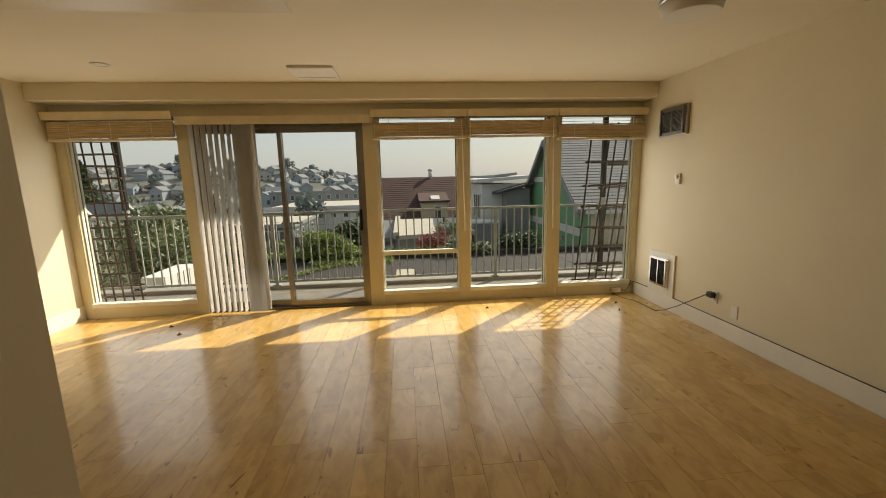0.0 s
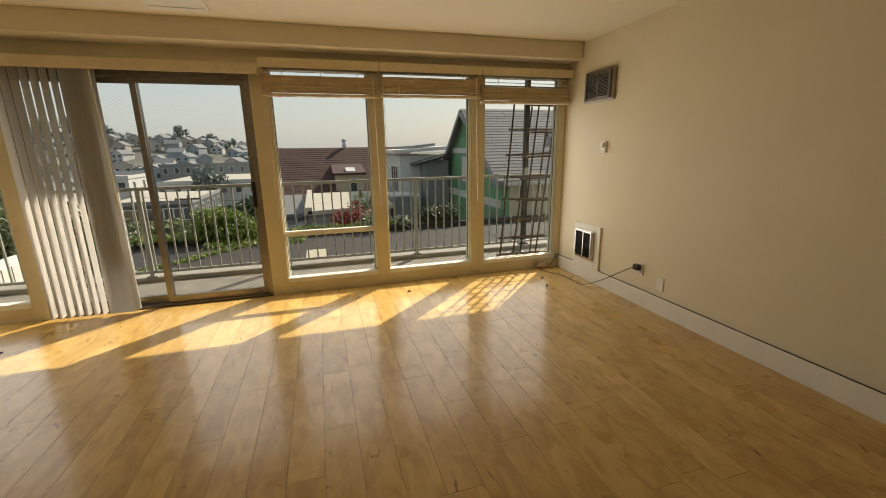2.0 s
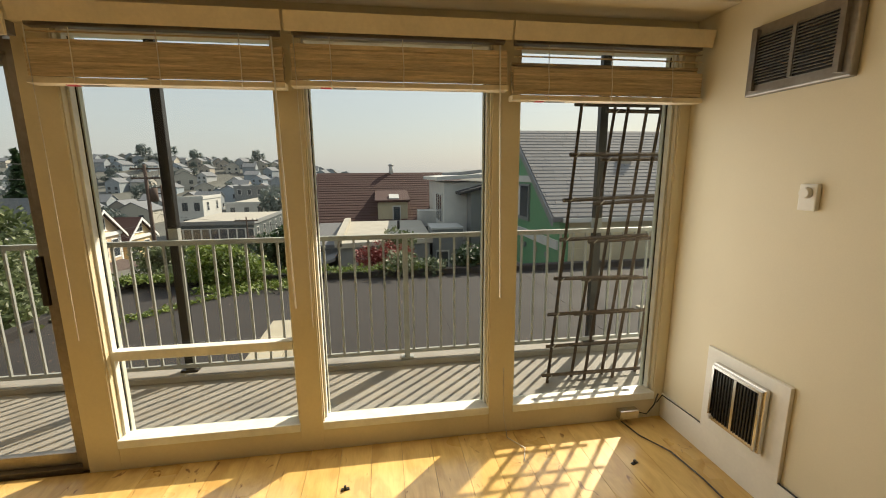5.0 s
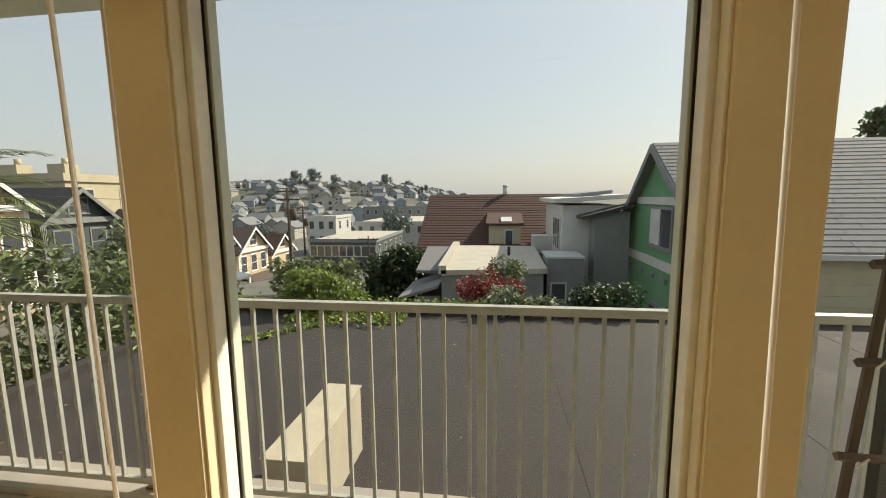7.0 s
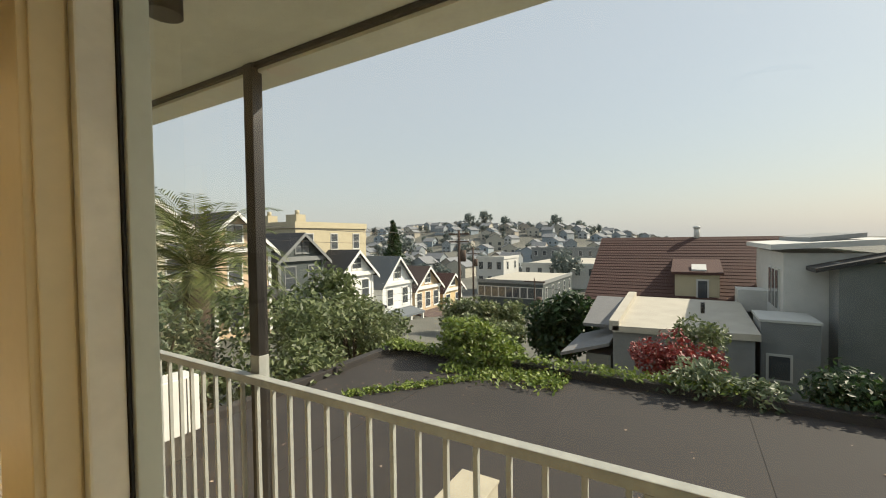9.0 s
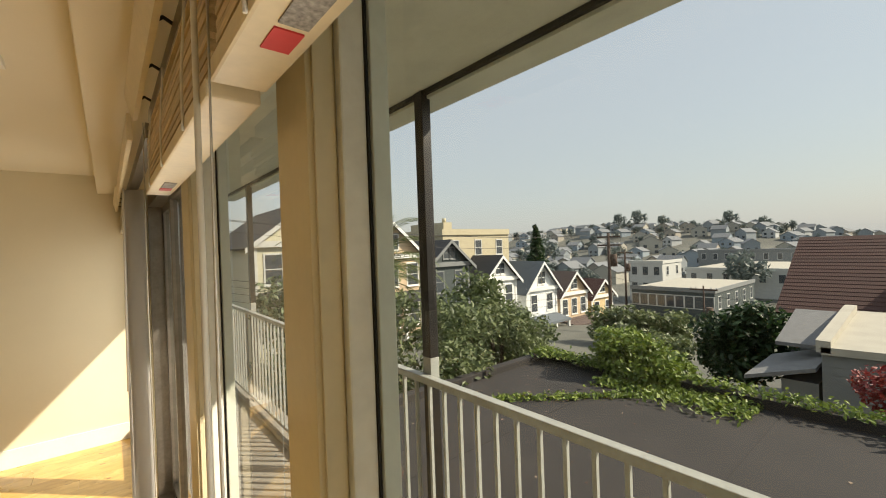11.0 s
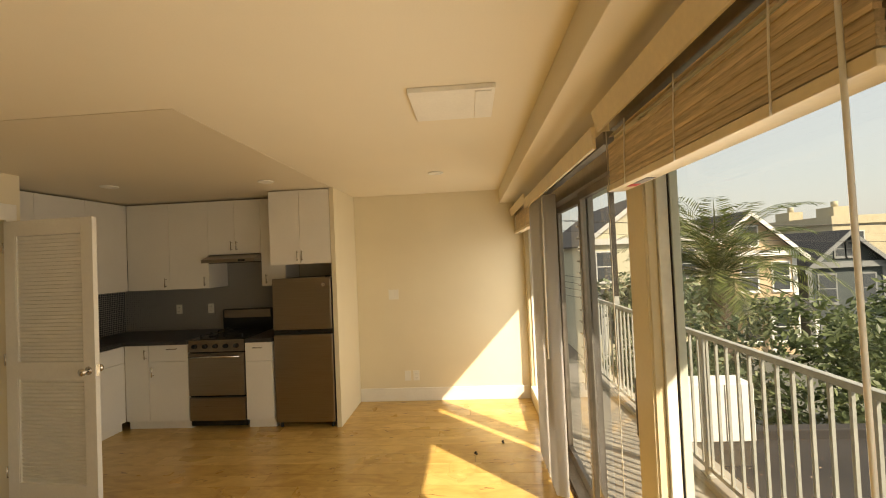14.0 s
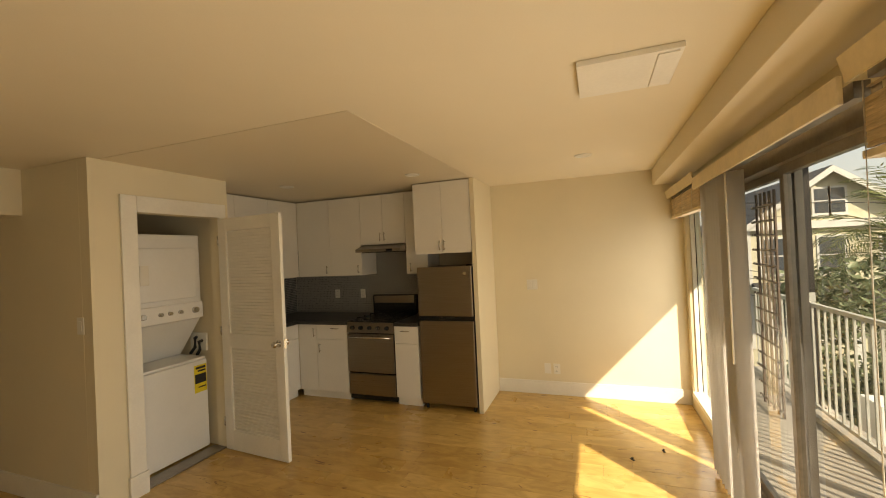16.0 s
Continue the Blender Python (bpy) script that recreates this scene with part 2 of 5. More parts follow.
def tube(bm, p0, p1, r0, r1=None, n=8, caps=True):
    p0, p1 = Vector(p0), Vector(p1)
    r1 = r0 if r1 is None else r1
    q = (p1 - p0).to_track_quat("Z", "Y")
    a = [bm.verts.new(p0 + q @ Vector((r0 * math.cos(2 * math.pi * i / n), r0 * math.sin(2 * math.pi * i / n), 0))) for i in range(n)]
    c = [bm.verts.new(p1 + q @ Vector((r1 * math.cos(2 * math.pi * i / n), r1 * math.sin(2 * math.pi * i / n), 0))) for i in range(n)]
    for i in range(n):
        f = bm.faces.new((a[i], a[(i + 1) % n], c[(i + 1) % n], c[i]))
        f.smooth = n > 6
    if caps:
        bm.faces.new(a[::-1])
        bm.faces.new(c)
    return bm


def T(p0, p1, r0, r1=None, n=10):
    return tube(bmesh.new(), p0, p1, r0, r1, n)


def bent(points, r, n=6):
    """One round wire along the points."""
    bm = bmesh.new()
    pts = [Vector(p) for p in points]
    rings = []
    for k, p in enumerate(pts):
        q = (pts[min(k + 1, len(pts) - 1)] - pts[max(k - 1, 0)]).to_track_quat("Z", "Y")
        rings.append([bm.verts.new(p + q @ Vector((r * math.cos(2 * math.pi * i / n), r * math.sin(2 * math.pi * i / n), 0))) for i in range(n)])
    for a, c in zip(rings, rings[1:]):
        turn = min(range(n), key=lambda m: (a[0].co - c[m].co).length)
        for i in range(n):
            bm.faces.new((a[i], a[(i + 1) % n], c[(i + 1 + turn) % n], c[(i + turn) % n])).smooth = True
    bm.faces.new(rings[0][::-1])
    bm.faces.new(rings[-1])
    return bm


def prism(pts, axis, a, b):
    """A flat outline, in the two axes left, drawn out along axis from a to b."""
    bm = bmesh.new()
    def put(p, w):
        c = list(p)
        c.insert(axis, w)
        return bm.verts.new(c)
    u = [put(p, a) for p in pts]
    w = [put(p, b) for p in pts]
    n = len(pts)
    for i in range(n):
        bm.faces.new((u[i], u[(i + 1) % n], w[(i + 1) % n], w[i]))
    bm.faces.new(u[::-1])
    bm.faces.new(w)
    bmesh.ops.recalc_face_normals(bm, faces=bm.faces)
    return bm


def part(name, bm, material, parent=None, label=""):
    me = bpy.data.meshes.new(name)
    bm.to_mesh(me)
    bm.free()
    me.materials.append(material)
    ob = new(name, me)
    if parent is not None:
        ob.parent = parent
    if label:
        tagged(ob, label=label)
    return ob


def thing(name, label, category, group="", at=(0, 0, 0), rz=0):
    ob = new(name)
    ob.matrix_basis = pose(*at, 0, 0, rz)
    return tagged(ob, label, category, group)


def setting(name, bm, material, label, category):
    return tagged(part(name, bm, material), label, category, kind="structure")


def piece(name, me, parent, at):
    ob = new(name, me)
    ob.parent = parent
    ob.location = at
    return ob

# ---- the room's shell ----
XW, XE, YW, CZ = -3.165, 3.14, 5.27, 2.41
YS = -2.2
YO = 5.42
floor = setting("floor", B(XW - 0.1, XE + 0.1, YS, YO, -0.12, -0.012), SUBFLOOR, "glossy honey maple plank floor with fine dark joints", "floor")
setting("ceiling", B(XW - 0.1, XE + 0.1, YS - 0.1, YW + 0.16, CZ, CZ + 0.12), CEIL, "smooth cream painted ceiling", "ceiling")
setting("ceiling_kitchen", B(XW, -0.23, 0.0, 3.27, CZ - 0.004, CZ - 0.001), CEIL_K, "thin ceiling sheet over the kitchen, darker and smoother cream", "ceiling")
setting("ceiling_beam", B(XW + 0.001, XE - 0.001, 5.01, YW, 2.25, CZ - 0.001, 0.004), CEIL, "boxed beam along the window wall", "beam")
setting("wall_east", B(XE, XE + 0.15, YS, YO, -0.12, CZ), WALL, "plain cream painted side wall", "wall")
setting("wall_west", B(XW - 0.15, XW, YS, YO, -0.12, CZ), WALL, "cream wall catching slanting sunlight", "wall")
setting("wall_south", B(XW - 0.15, XE + 0.15, YS - 0.15, YS, -0.12, CZ), WALL, "plain cream wall closing the hall", "wall")
# window wall: posts, sill, head
OPEN = [(-3.07, -1.97, 0.14), (-1.86, -0.05, 0.0), (0.10, 0.995, 0.14), (1.115, 2.037, 0.14), (2.18, 3.075, 0.14)]
bm = bmesh.new()
box(bm, XW, XE, YW + 0.001, YO, 2.12, CZ)
edges = [XW] + [v for o in OPEN for v in o[:2]] + [XE]
for a, b in zip(edges[::2], edges[1::2]):
    box(bm, a, b, YW, 5.352, -0.1, 2.12, 0.004)
for a, b, z in OPEN:
    if z:
        box(bm, a, b, YW + 0.002, 5.349, -0.1, z - 0.02)
setting("wall_north", bm, TRIM, "cream painted window wall with slim posts", "wall")
# baseboards
def baseboard(p0, p1, side):
    (xa, ya), (xb, yb) = p0, p1
    t = 0.016
    if xa == xb:
        x0, x1 = sorted((xa, xa + side * t))
        bmm = B(x0, x1, min(ya, yb), max(ya, yb), 0, 0.15, 0.003)
    else:
        y0, y1 = sorted((ya, ya + side * t))
        bmm = B(min(xa, xb), max(xa, xb), y0, y1, 0, 0.15, 0.003)
    return setting("baseboard", bmm, WHITE, "white painted wooden baseboard", "baseboard")
baseboard((XE, YS), (XE, YW - 0.001), -1)
baseboard((XW, 3.30), (XW, YW - 0.001), 1)
baseboard((-0.158, YS), (-0.158, 1.259), 1)

# closet box for the laundry
CX0, CX1, CY = -1.27, -0.16, 1.26
for x0, x1, y0, y1, z0 in ((CX1 - 0.10, CX1 + 0.001, YS, CY - 0.1, -0.05), (-0.46, CX1, CY - 0.1, CY, -0.05), (CX0, -1.16, CY - 0.1, CY, -0.05),
                          (-1.16, -0.46, CY - 0.1, CY, 2.06), (CX0, CX0 + 0.08, 0.0, CY - 0.1, -0.05), (CX0, CX1 - 0.1, -0.02, 0.06, -0.05)):
    setting("wall_closet", B(x0, x1, y0, y1, z0, CZ - 0.002), WALL, "cream wall of the laundry closet", "wall")
setting("wall_kitchen_south", B(XW, CX0, 0.22, 0.40, -0.05, CZ - 0.002), WALL, "cream wall behind the kitchen counter", "wall")
setting("hall_header", B(CX1 + 0.002, 0.06, -0.6, 0.50, 2.07, CZ - 0.002), WALL, "lowered boxed header over the hall", "header")
tr = thing("closet_door_trim", "cream painted flat casing round the laundry closet opening", "trim")
tr["kind"] = "structure"
part("casing", B(-0.46, -0.35, CY + 0.001, CY + 0.019, 0.16, 2.18, 0.003), WHITE, tr)
part("casing", B(-1.21, -1.16, CY + 0.001, CY + 0.019, 0, 2.06, 0.003), WHITE, tr)
part("head_casing", B(-1.23, -0.461, CY + 0.001, CY + 0.021, 2.06, 2.18, 0.003), WHITE, tr)
part("plinth_block", B(-0.47, -0.34, CY + 0.001, CY + 0.028, 0, 0.16, 0.003), WHITE, tr)

# ---- windows ----
def sheet(x0, x1, y, z0, z1):
    bm = bmesh.new()
    bm.faces.new([bm.verts.new(v) for v in ((x0, y, z0), (x1, y, z0), (x1, y, z1), (x0, y, z1))])
    return bm
def window(i, x0, x1, z0, z1, bar=None):
    w = thing("window_%d" % i, "tall fixed window in a cream and weathered white frame", "window")
    w["kind"] = "structure"
    # inner stop, jamb lining, gasket, glass, outer frame
    t = 0.018
    for a, b, c in ((x0, x0 + 0.006, x0 + t), (x1, x1 - 0.006, x1 - t)):
        part("inner_stop", B(min(a, b), max(a, b), 5.278, 5.308, z0, z1, 0.002), TRIM, w)
        part("window_frame", B(min(a, c), max(a, c), 5.311, 5.349, z0, z1, 0.003), REVEAL, w)
        g0, g1 = sorted((a, c + (0.003 if c > a else -0.003)))
        part("gasket", B(g0, g1, 5.3495, 5.3525, z0 + 0.03, z1 - t), RUBBER, w)
        e = a + (0.026 if c > a else -0.026)
        part("outer_frame", B(min(a, e), max(a, e), 5.354, 5.382, z0 - 0.1, z1, 0.002), SAGE, w)
    part("frame_head", B(x0 + t, x1 - t, 5.285, 5.349, z1 - 0.024, z1), REVEAL, w)
    part("window_sill", B(x0, x1, 5.262, 5.349, z0 - 0.02, z0 + 0.025, 0.004), REVEAL, w)
    part("outer_frame", B(x0 + 0.027, x1 - 0.027, 5.354, 5.382, z0 - 0.1, z0 + 0.01), SAGE, w)
    spans = [(z0 + 0.026, z1 - 0.025)] if bar is None else [(z0 + 0.026, bar - 0.0255), (bar + 0.0255, z1 - 0.025)]
    if bar is not None:
        part("cross_bar", B(x0 + t, x1 - t, 5.305, 5.36, bar - 0.025, bar + 0.025, 0.004), REVEAL, w)
    for a, b in spans:
        g = part("pane", sheet(x0 + t, x1 - t, 5.351, a, b), GLASS, w)
        g.visible_shadow = False
    return w
window(1, -3.07, -1.97, 0.14, 2.12)
window(3, 0.10, 0.995, 0.14, 2.12, bar=0.60)
window(4, 1.115, 2.037, 0.14, 2.12)
window(5, 2.18, 3.075, 0.14, 2.12)

d = thing("sliding_door", "aluminium sliding glass door with a worn metal frame", "door")
d["kind"] = "structure"
part("door_frame", B(-1.86, -1.82, 5.29, 5.40, 0.0, 2.06), ALU, d)
part("door_frame", B(-0.09, -0.05, 5.29, 5.40, 0.0, 2.06), ALU, d)
part("door_head", B(-1.82, -0.09, 5.29, 5.42, 2.01, 2.12), ALU, d)
part("track", B(-1.82, -0.09, 5.29, 5.42, -0.01, 0.018), ALU, d)
def leaf(x0, x1, y, m):
    lf = part("door_leaf", B(x0, x0 + 0.045, y, y + 0.035, 0.02, 2.01, 0.003), m, d)
    part("stile", B(x1 - 0.045, x1, y, y + 0.035, 0.02, 2.01, 0.003), m, lf)
    part("top_rail", B(x0 + 0.045, x1 - 0.045, y, y + 0.035, 1.965, 2.01), m, lf)
    part("bottom_rail", B(x0 + 0.045, x1 - 0.045, y, y + 0.035, 0.02, 0.085), m, lf)
    g = part("pane", sheet(x0 + 0.045, x1 - 0.045, y + 0.017, 0.085, 1.965), GLASS, lf)
    g.visible_shadow = False
    return lf
leaf(-1.82, -0.93, 5.37, ALU)
mv = leaf(-0.975, -0.09, 5.325, ALU)
part("pull_handle", B(-0.135, -0.105, 5.295, 5.325, 0.88, 1.12, 0.006), BRONZE, mv, "dark pull handle")

# ---- blinds ----
def bamboo_blind(x0, x1, zb, label, cord=True, top=2.075):
    w = x1 - x0
    b = thing("bamboo_blind", label, "blind", "bamboo blinds over the windows", at=(x0, 0, 0))
    # front board, tilted a little outward at its foot
    part("valance", prism([(5.118, 2.165), (5.130, 2.168), (5.148, 2.092), (5.136, 2.089)], 0, 0.0, w), BLINDWOOD, b, "cream wooden valance board")
    part("headrail", B(0.02, w - 0.02, 5.175, 5.215, 2.085, 2.125, 0.004), ALU, b)
    for k in range(4):
        part("hook", bent([(w * (k + 0.5) / 4, 5.142, 2.115), (w * (k + 0.5) / 4, 5.16, 2.13), (w * (k + 0.5) / 4, 5.18, 2.12)], 0.004), BRONZE, b)
    # folded slats
    n = max(10, int((top - zb) / 0.0095))
    for k in range(int((2.07 - top) / 0.034)):
        part("loose_slat", B(0.02, w - 0.02, 5.172, 5.184, 2.062 - 0.034 * k, 2.066 - 0.034 * k), BAMBOO, b)
    slat = B(0.012, w - 0.012, -0.006, 0.006, -0.0058, 0.0058)
    me = bpy.data.meshes.new("slat")
    slat.to_mesh(me)
    slat.free()
    me.materials.append(BAMBOO)
    r = random.Random(int(x0 * 100) + 7)
    step = (top - zb - 0.03) / n
    for k in range(n):
        ob = piece("slat", me, b, (0, 5.178 - 0.002 * (k % 2) + r.uniform(-0.001, 0.001), top - step * (k + 0.5)))
        ob.rotation_euler = (r.uniform(-0.1, 0.1), 0, r.uniform(-0.0015, 0.0015))
        ob.scale = (1, 1, 1.12 * step / 0.0118)
    for k in range(9):
        ob = piece("slat", me, b, (0, 5.192 + 0.006 * (k % 2) + 0.003 * k, zb + 0.045 + 0.016 * k))
        ob.scale = (1, 1.4, 1.1)
    part("bottom_rail", B(0.004, w - 0.004, 5.162, 5.228, zb, zb + 0.024, 0.004), BLINDWOOD, b, "cream bottom rail of the blind")
    part("print_strip", B(0.185, 0.285, 5.186, 5.214, zb - 0.002, zb + 0.001), GREYINK, b)
    part("tag", B(0.13, 0.175, 5.186, 5.214, zb - 0.002, zb + 0.001), RED, b, "small red warning tag")
    for k in (0.18, 0.5, 0.82):
        part("cord", bent([(w * k, 5.168, 2.08), (w * k, 5.166, top), (w * k + 0.003, 5.160, (top + zb) / 2), (w * k, 5.160, zb)], 0.0022, 5), CORD, b)
    if cord:
        part("pull_cord", bent([(0.03, 5.16, 2.08), (0.035, 5.155, 1.5), (0.03, 5.158, 0.75)], 0.0022, 5), CORD, b)
        part("wand", T((w - 0.05, 5.16, 2.07), (w - 0.03, 5.155, 0.85), 0.004, 0.004, 8), PLATE, b, "thin tilt wand")
    return b
bamboo_blind(-3.15, -1.93, 1.885, "cream bamboo blind rolled up over the end window", cord=False)
bamboo_blind(0.055, 1.072, 1.862, "rolled-up cream bamboo blind over the divided window", top=2.035)
bamboo_blind(1.085, 2.09, 1.872, "rolled-up cream bamboo blind over the middle window", top=2.05)
b5 = bamboo_blind(2.10, 3.12, 1.83, "cream bamboo blind hanging lower in the corner", cord=False, top=1.975)

v = thing("vertical_blind", "white vertical vane blind drawn to one side of the door", "blind", at=(0, 0, 0))
part("valance", B(-1.90, 0.045, 5.12, 5.135, 2.03, 2.115, 0.003), BLINDWOOD, v, "long cream valance board")
part("headrail", B(-1.88, 0.02, 5.17, 5.21, 2.05, 2.10), ALU, v)
rng = random.Random(11)
for k in range(19):
    xx = -1.79 + 0.062 * k if k < 7 else -1.35 + 0.0155 * (k - 7)
    a = radians((5 if k < 7 else 24) + rng.uniform(-4, 4))
    bm = bmesh.new()
    cols = []
    for z in (2.04, 1.3, 0.7, 0.03):
        row = []
        for j in range(5):
            u = (j / 4 - 0.5) * 0.088
            dd = 0.006 * (1 - (2 * j / 4 - 1) ** 2)
            row.append(bm.verts.new((xx + u * math.sin(a) + dd * math.cos(a), 5.19 + u * math.cos(a) - dd * math.sin(a), z)))
        cols.append(row)
    for r0, r1 in zip(cols, cols[1:]):
        for j in range(4):
            f = bm.faces.new((r0[j], r0[j + 1], r1[j + 1], r1[j]))
            f.smooth = True
    bmesh.ops.solidify(bm, geom=bm.faces[:], thickness=0.0012)
    part("vane", bm, VINYL, v)
part("wand", T((-1.16, 5.14, 2.04), (-1.14, 5.13, 0.95), 0.006), PLATE, v)

# ---- fixtures of the big room ----
g = thing("wall_vent", "silver louvred vent grille high on the side wall", "vent")
part("frame", B(3.105, 3.139, 4.47, 4.90, 1.81, 2.10, 0.008), ALU, g)
part("backing", B(3.100, 3.106, 4.52, 4.85, 1.855, 2.055), BLACK, g)
for k in range(16):
    z = 1.863 + k * 0.0122
    part("slat", prism([(3.092, z), (3.103, z + 0.008), (3.103, z + 0.011), (3.092, z + 0.003)], 1, 4.52, 4.85), ALU, g)
part("divider", B(3.090, 3.104, 4.68, 4.695, 1.855, 2.055), ALU, g)
part("rim", B(3.086, 3.105, 4.50, 4.52, 1.83, 2.08), ALU, g)
part("rim", B(3.086, 3.105, 4.85, 4.87, 1.83, 2.08), ALU, g)

g = thing("wall_heater", "small electric wall heater on a white backing board", "heater")
part("backing_board", B(3.120, 3.139, 4.51, 4.95, 0.152, 0.60, 0.003), WHITE, g, "white painted board")
part("frame", B(3.095, 3.121, 4.59, 4.88, 0.235, 0.545, 0.008), CHROME, g)
part("grille_back", B(3.091, 3.096, 4.615, 4.855, 0.26, 0.52), BLACK, g)
for k in range(15):
    y = 4.618 + k * 0.0165
    part("slat", B(3.086, 3.092, y, y + 0.003, 0.26, 0.52), BRONZE, g)
part("rim", B(3.080, 3.096, 4.60, 4.612, 0.245, 0.535), CHROME, g)
part("rim", B(3.080, 3.096, 4.858, 4.870, 0.245, 0.535), CHROME, g)
part("rim", B(3.080, 3.096, 4.612, 4.858, 0.522, 0.535), CHROME, g)
part("divider", B(3.082, 3.092, 4.728, 4.742, 0.26, 0.52), CHROME, g)
part("knob", T((3.095, 4.86, 0.26), (3.07, 4.86, 0.26), 0.014, 0.012), PLATE, g)

g = thing("thermostat", "small white wall thermostat with a round dial", "thermostat")
part("body", B(3.118, 3.139, 4.53, 4.60, 1.33, 1.435, 0.006), PLATE, g)
part("dial", T((3.118, 4.565, 1.40), (3.098, 4.565, 1.40), 0.022, 0.019, 16), PLATE, g)

def wall_plate(label, cat, xf, side, y, z, kind="outlet", w=0.072, h=0.115):
    p = thing("wall_outlet" if kind == "outlet" else "light_switch" if kind == "switch" else "cover_plate", label, cat)
    x0, x1 = sorted((xf, xf + side * 0.006))
    part("plate", B(x0, x1, y - w / 2, y + w / 2, z - h / 2, z + h / 2, 0.002), PLATE, p)
    x2, x3 = sorted((xf + side * 0.006, xf + side * 0.010))
    if kind == "outlet":
        for dz in (-0.024, 0.024):
            s = part("socket", B(x2, x3, y - 0.017, y + 0.017, z + dz - 0.016, z + dz + 0.016, 0.002), PLATE, p)
            x4, x5 = sorted((xf + side * 0.0102, xf + side * 0.0108))
            for dy in (-0.007, 0.007):
                part("slot", B(x4, x5, y + dy - 0.0012, y + dy + 0.0012, z + dz - 0.006, z + dz + 0.006), INK, s)
    elif kind == "switch":
        n = max(1, round(w / 0.06) - 0)
        for k in range(n if w > 0.1 else 1):
            yy = y + (k - (0.5 if w > 0.1 else 0)) * 0.046
            part("rocker", B(x2, x3, yy - 0.016, yy + 0.016, z - 0.033, z + 0.033, 0.002), PLATE, p)
    return p
wall_plate("white wall outlet with a plug in it", "outlet", 3.139, -1, 3.95, 0.33)
wall_plate("blank white cover plate low on the wall", "cover plate", 3.139, -1, 3.72, 0.26, "blank")
wall_plate("white double light switch on the sunny wall", "switch", XW + 0.001, 1, 3.73, 1.24, "switch", 0.118)
wall_plate("white wall outlet low on the sunny wall", "outlet", XW + 0.001, 1, 3.96, 0.29)
wall_plate("blank white cover plate beside the outlet", "cover plate", XW + 0.001, 1, 3.86, 0.29, "blank")
wall_plate("white light switch on the hall wall", "switch", -0.158, 1, 1.14, 1.27, "switch")

c = thing("power_adapter", "black plug adapter with its cable along the baseboard", "adapter")
part("plug", B(3.08, 3.128, 3.93, 3.99, 0.325, 0.375, 0.008), BLACK, c)
pts = [(3.09, 3.99, 0.345), (3.07, 4.12, 0.26), (3.04, 4.30, 0.14), (3.0, 4.45, 0.05), (2.97, 4.55, 0.012), (2.98, 4.75, 0.006), (2.96, 4.95, 0.006), (2.88, 5.1, 0.006), (2.84, 5.22, 0.02)]
part("cable", bent(pts, 0.004), BLACK, c)
c = thing("cable", "thin black cable laid along the top of the baseboard", "cable")
part("wire", bent([(3.128, -1.0, 0.154), (3.128, 2.0, 0.155), (3.127, 3.5, 0.1535), (3.128, 5.0, 0.154), (3.11, 5.24, 0.155), (3.09, 5.255, 0.10)], 0.0035), BLACK, c)
c = thing("junction_box", "small grey cable box by the window sill", "junction box")
part("body", B(2.83, 2.95, 5.215, 5.262, 0.03, 0.085, 0.005), CHROME, c)
part("cable", bent([(2.95, 5.24, 0.06), (3.02, 5.245, 0.035), (3.07, 5.25, 0.09), (3.09, 5.25, 0.16)], 0.004), BLACK, c)
c = thing("loose_cord", "thin white blind cord trailing onto the floor", "cord")
part("cord", bent([(2.12, 5.262, 0.40), (2.122, 5.258, 0.12), (2.13, 5.2, 0.006), (2.2, 5.1, 0.005), (2.16, 5.0, 0.005)], 0.0028, 5), CORD, c)
for at, rz in (((2.72, 4.90, 0), 20), ((2.63, 4.65, 0), 70), ((1.25, 4.95, 0), 10), ((-1.85, 4.62, 0), 40), ((-2.05, 4.86, 0), 15)):
    c = thing("cord_cleat", "small dark bracket lying loose on the floor", "bracket", "loose brackets on the floor", at=at, rz=rz)
    part("base", B(-0.02, 0.02, -0.008, 0.008, 0, 0.006, 0.002), BRONZE, c)
    part("hook", B(-0.006, 0.006, -0.006, 0.006, 0.006, 0.02, 0.002), BRONZE, c)

g = thing("access_panel", "white painted rectangular access panel on the ceiling", "panel")
part("panel", B(-0.575, -0.19, 4.395, 4.79, 2.386, 2.409, 0.003), WHITE, g)
part("flap", B(-0.555, -0.21, 4.70, 4.775, 2.381, 2.3865, 0.001), WHITE, g)
for x, y, z in ((-2.03, 4.37, CZ), (-1.95, 2.84, CZ - 0.007), (-1.79, 1.5, CZ - 0.007)):
    g = thing("recessed_light", "small round recessed ceiling light, switched off", "ceiling light", "recessed ceiling lights")
    g.location = (x, y, z)
    bm = bmesh.new()
    n = 24
    for k in range(n):
        a0, a1 = 2 * math.pi * k / n, 2 * math.pi * (k + 1) / n
        q = [(0.07, -0.001), (0.066, -0.009), (0.05, -0.009), (0.044, -0.003)]
        for (r0, z0), (r1, z1) in zip(q, q[1:]):
            bm.faces.new([bm.verts.new((r * math.cos(a), r * math.sin(a), zz)) for r, a, zz in ((r0, a0, z0), (r0, a1, z0), (r1, a1, z1), (r1, a0, z1))])
    bmesh.ops.remove_doubles(bm, verts=bm.verts, dist=1e-5)
    part("ring", bm, WHITE, g)
    part("lens", T((0, 0, -0.0055), (0, 0, -0.001), 0.045, 0.045, 24), PLATE, g)
g = thing("ceiling_lamp", "round white drum ceiling lamp, switched off", "ceiling lamp")
part("base", T((2.04, 2.99, 2.409), (2.04, 2.99, 2.385), 0.17, 0.17, 32), CHROME, g)
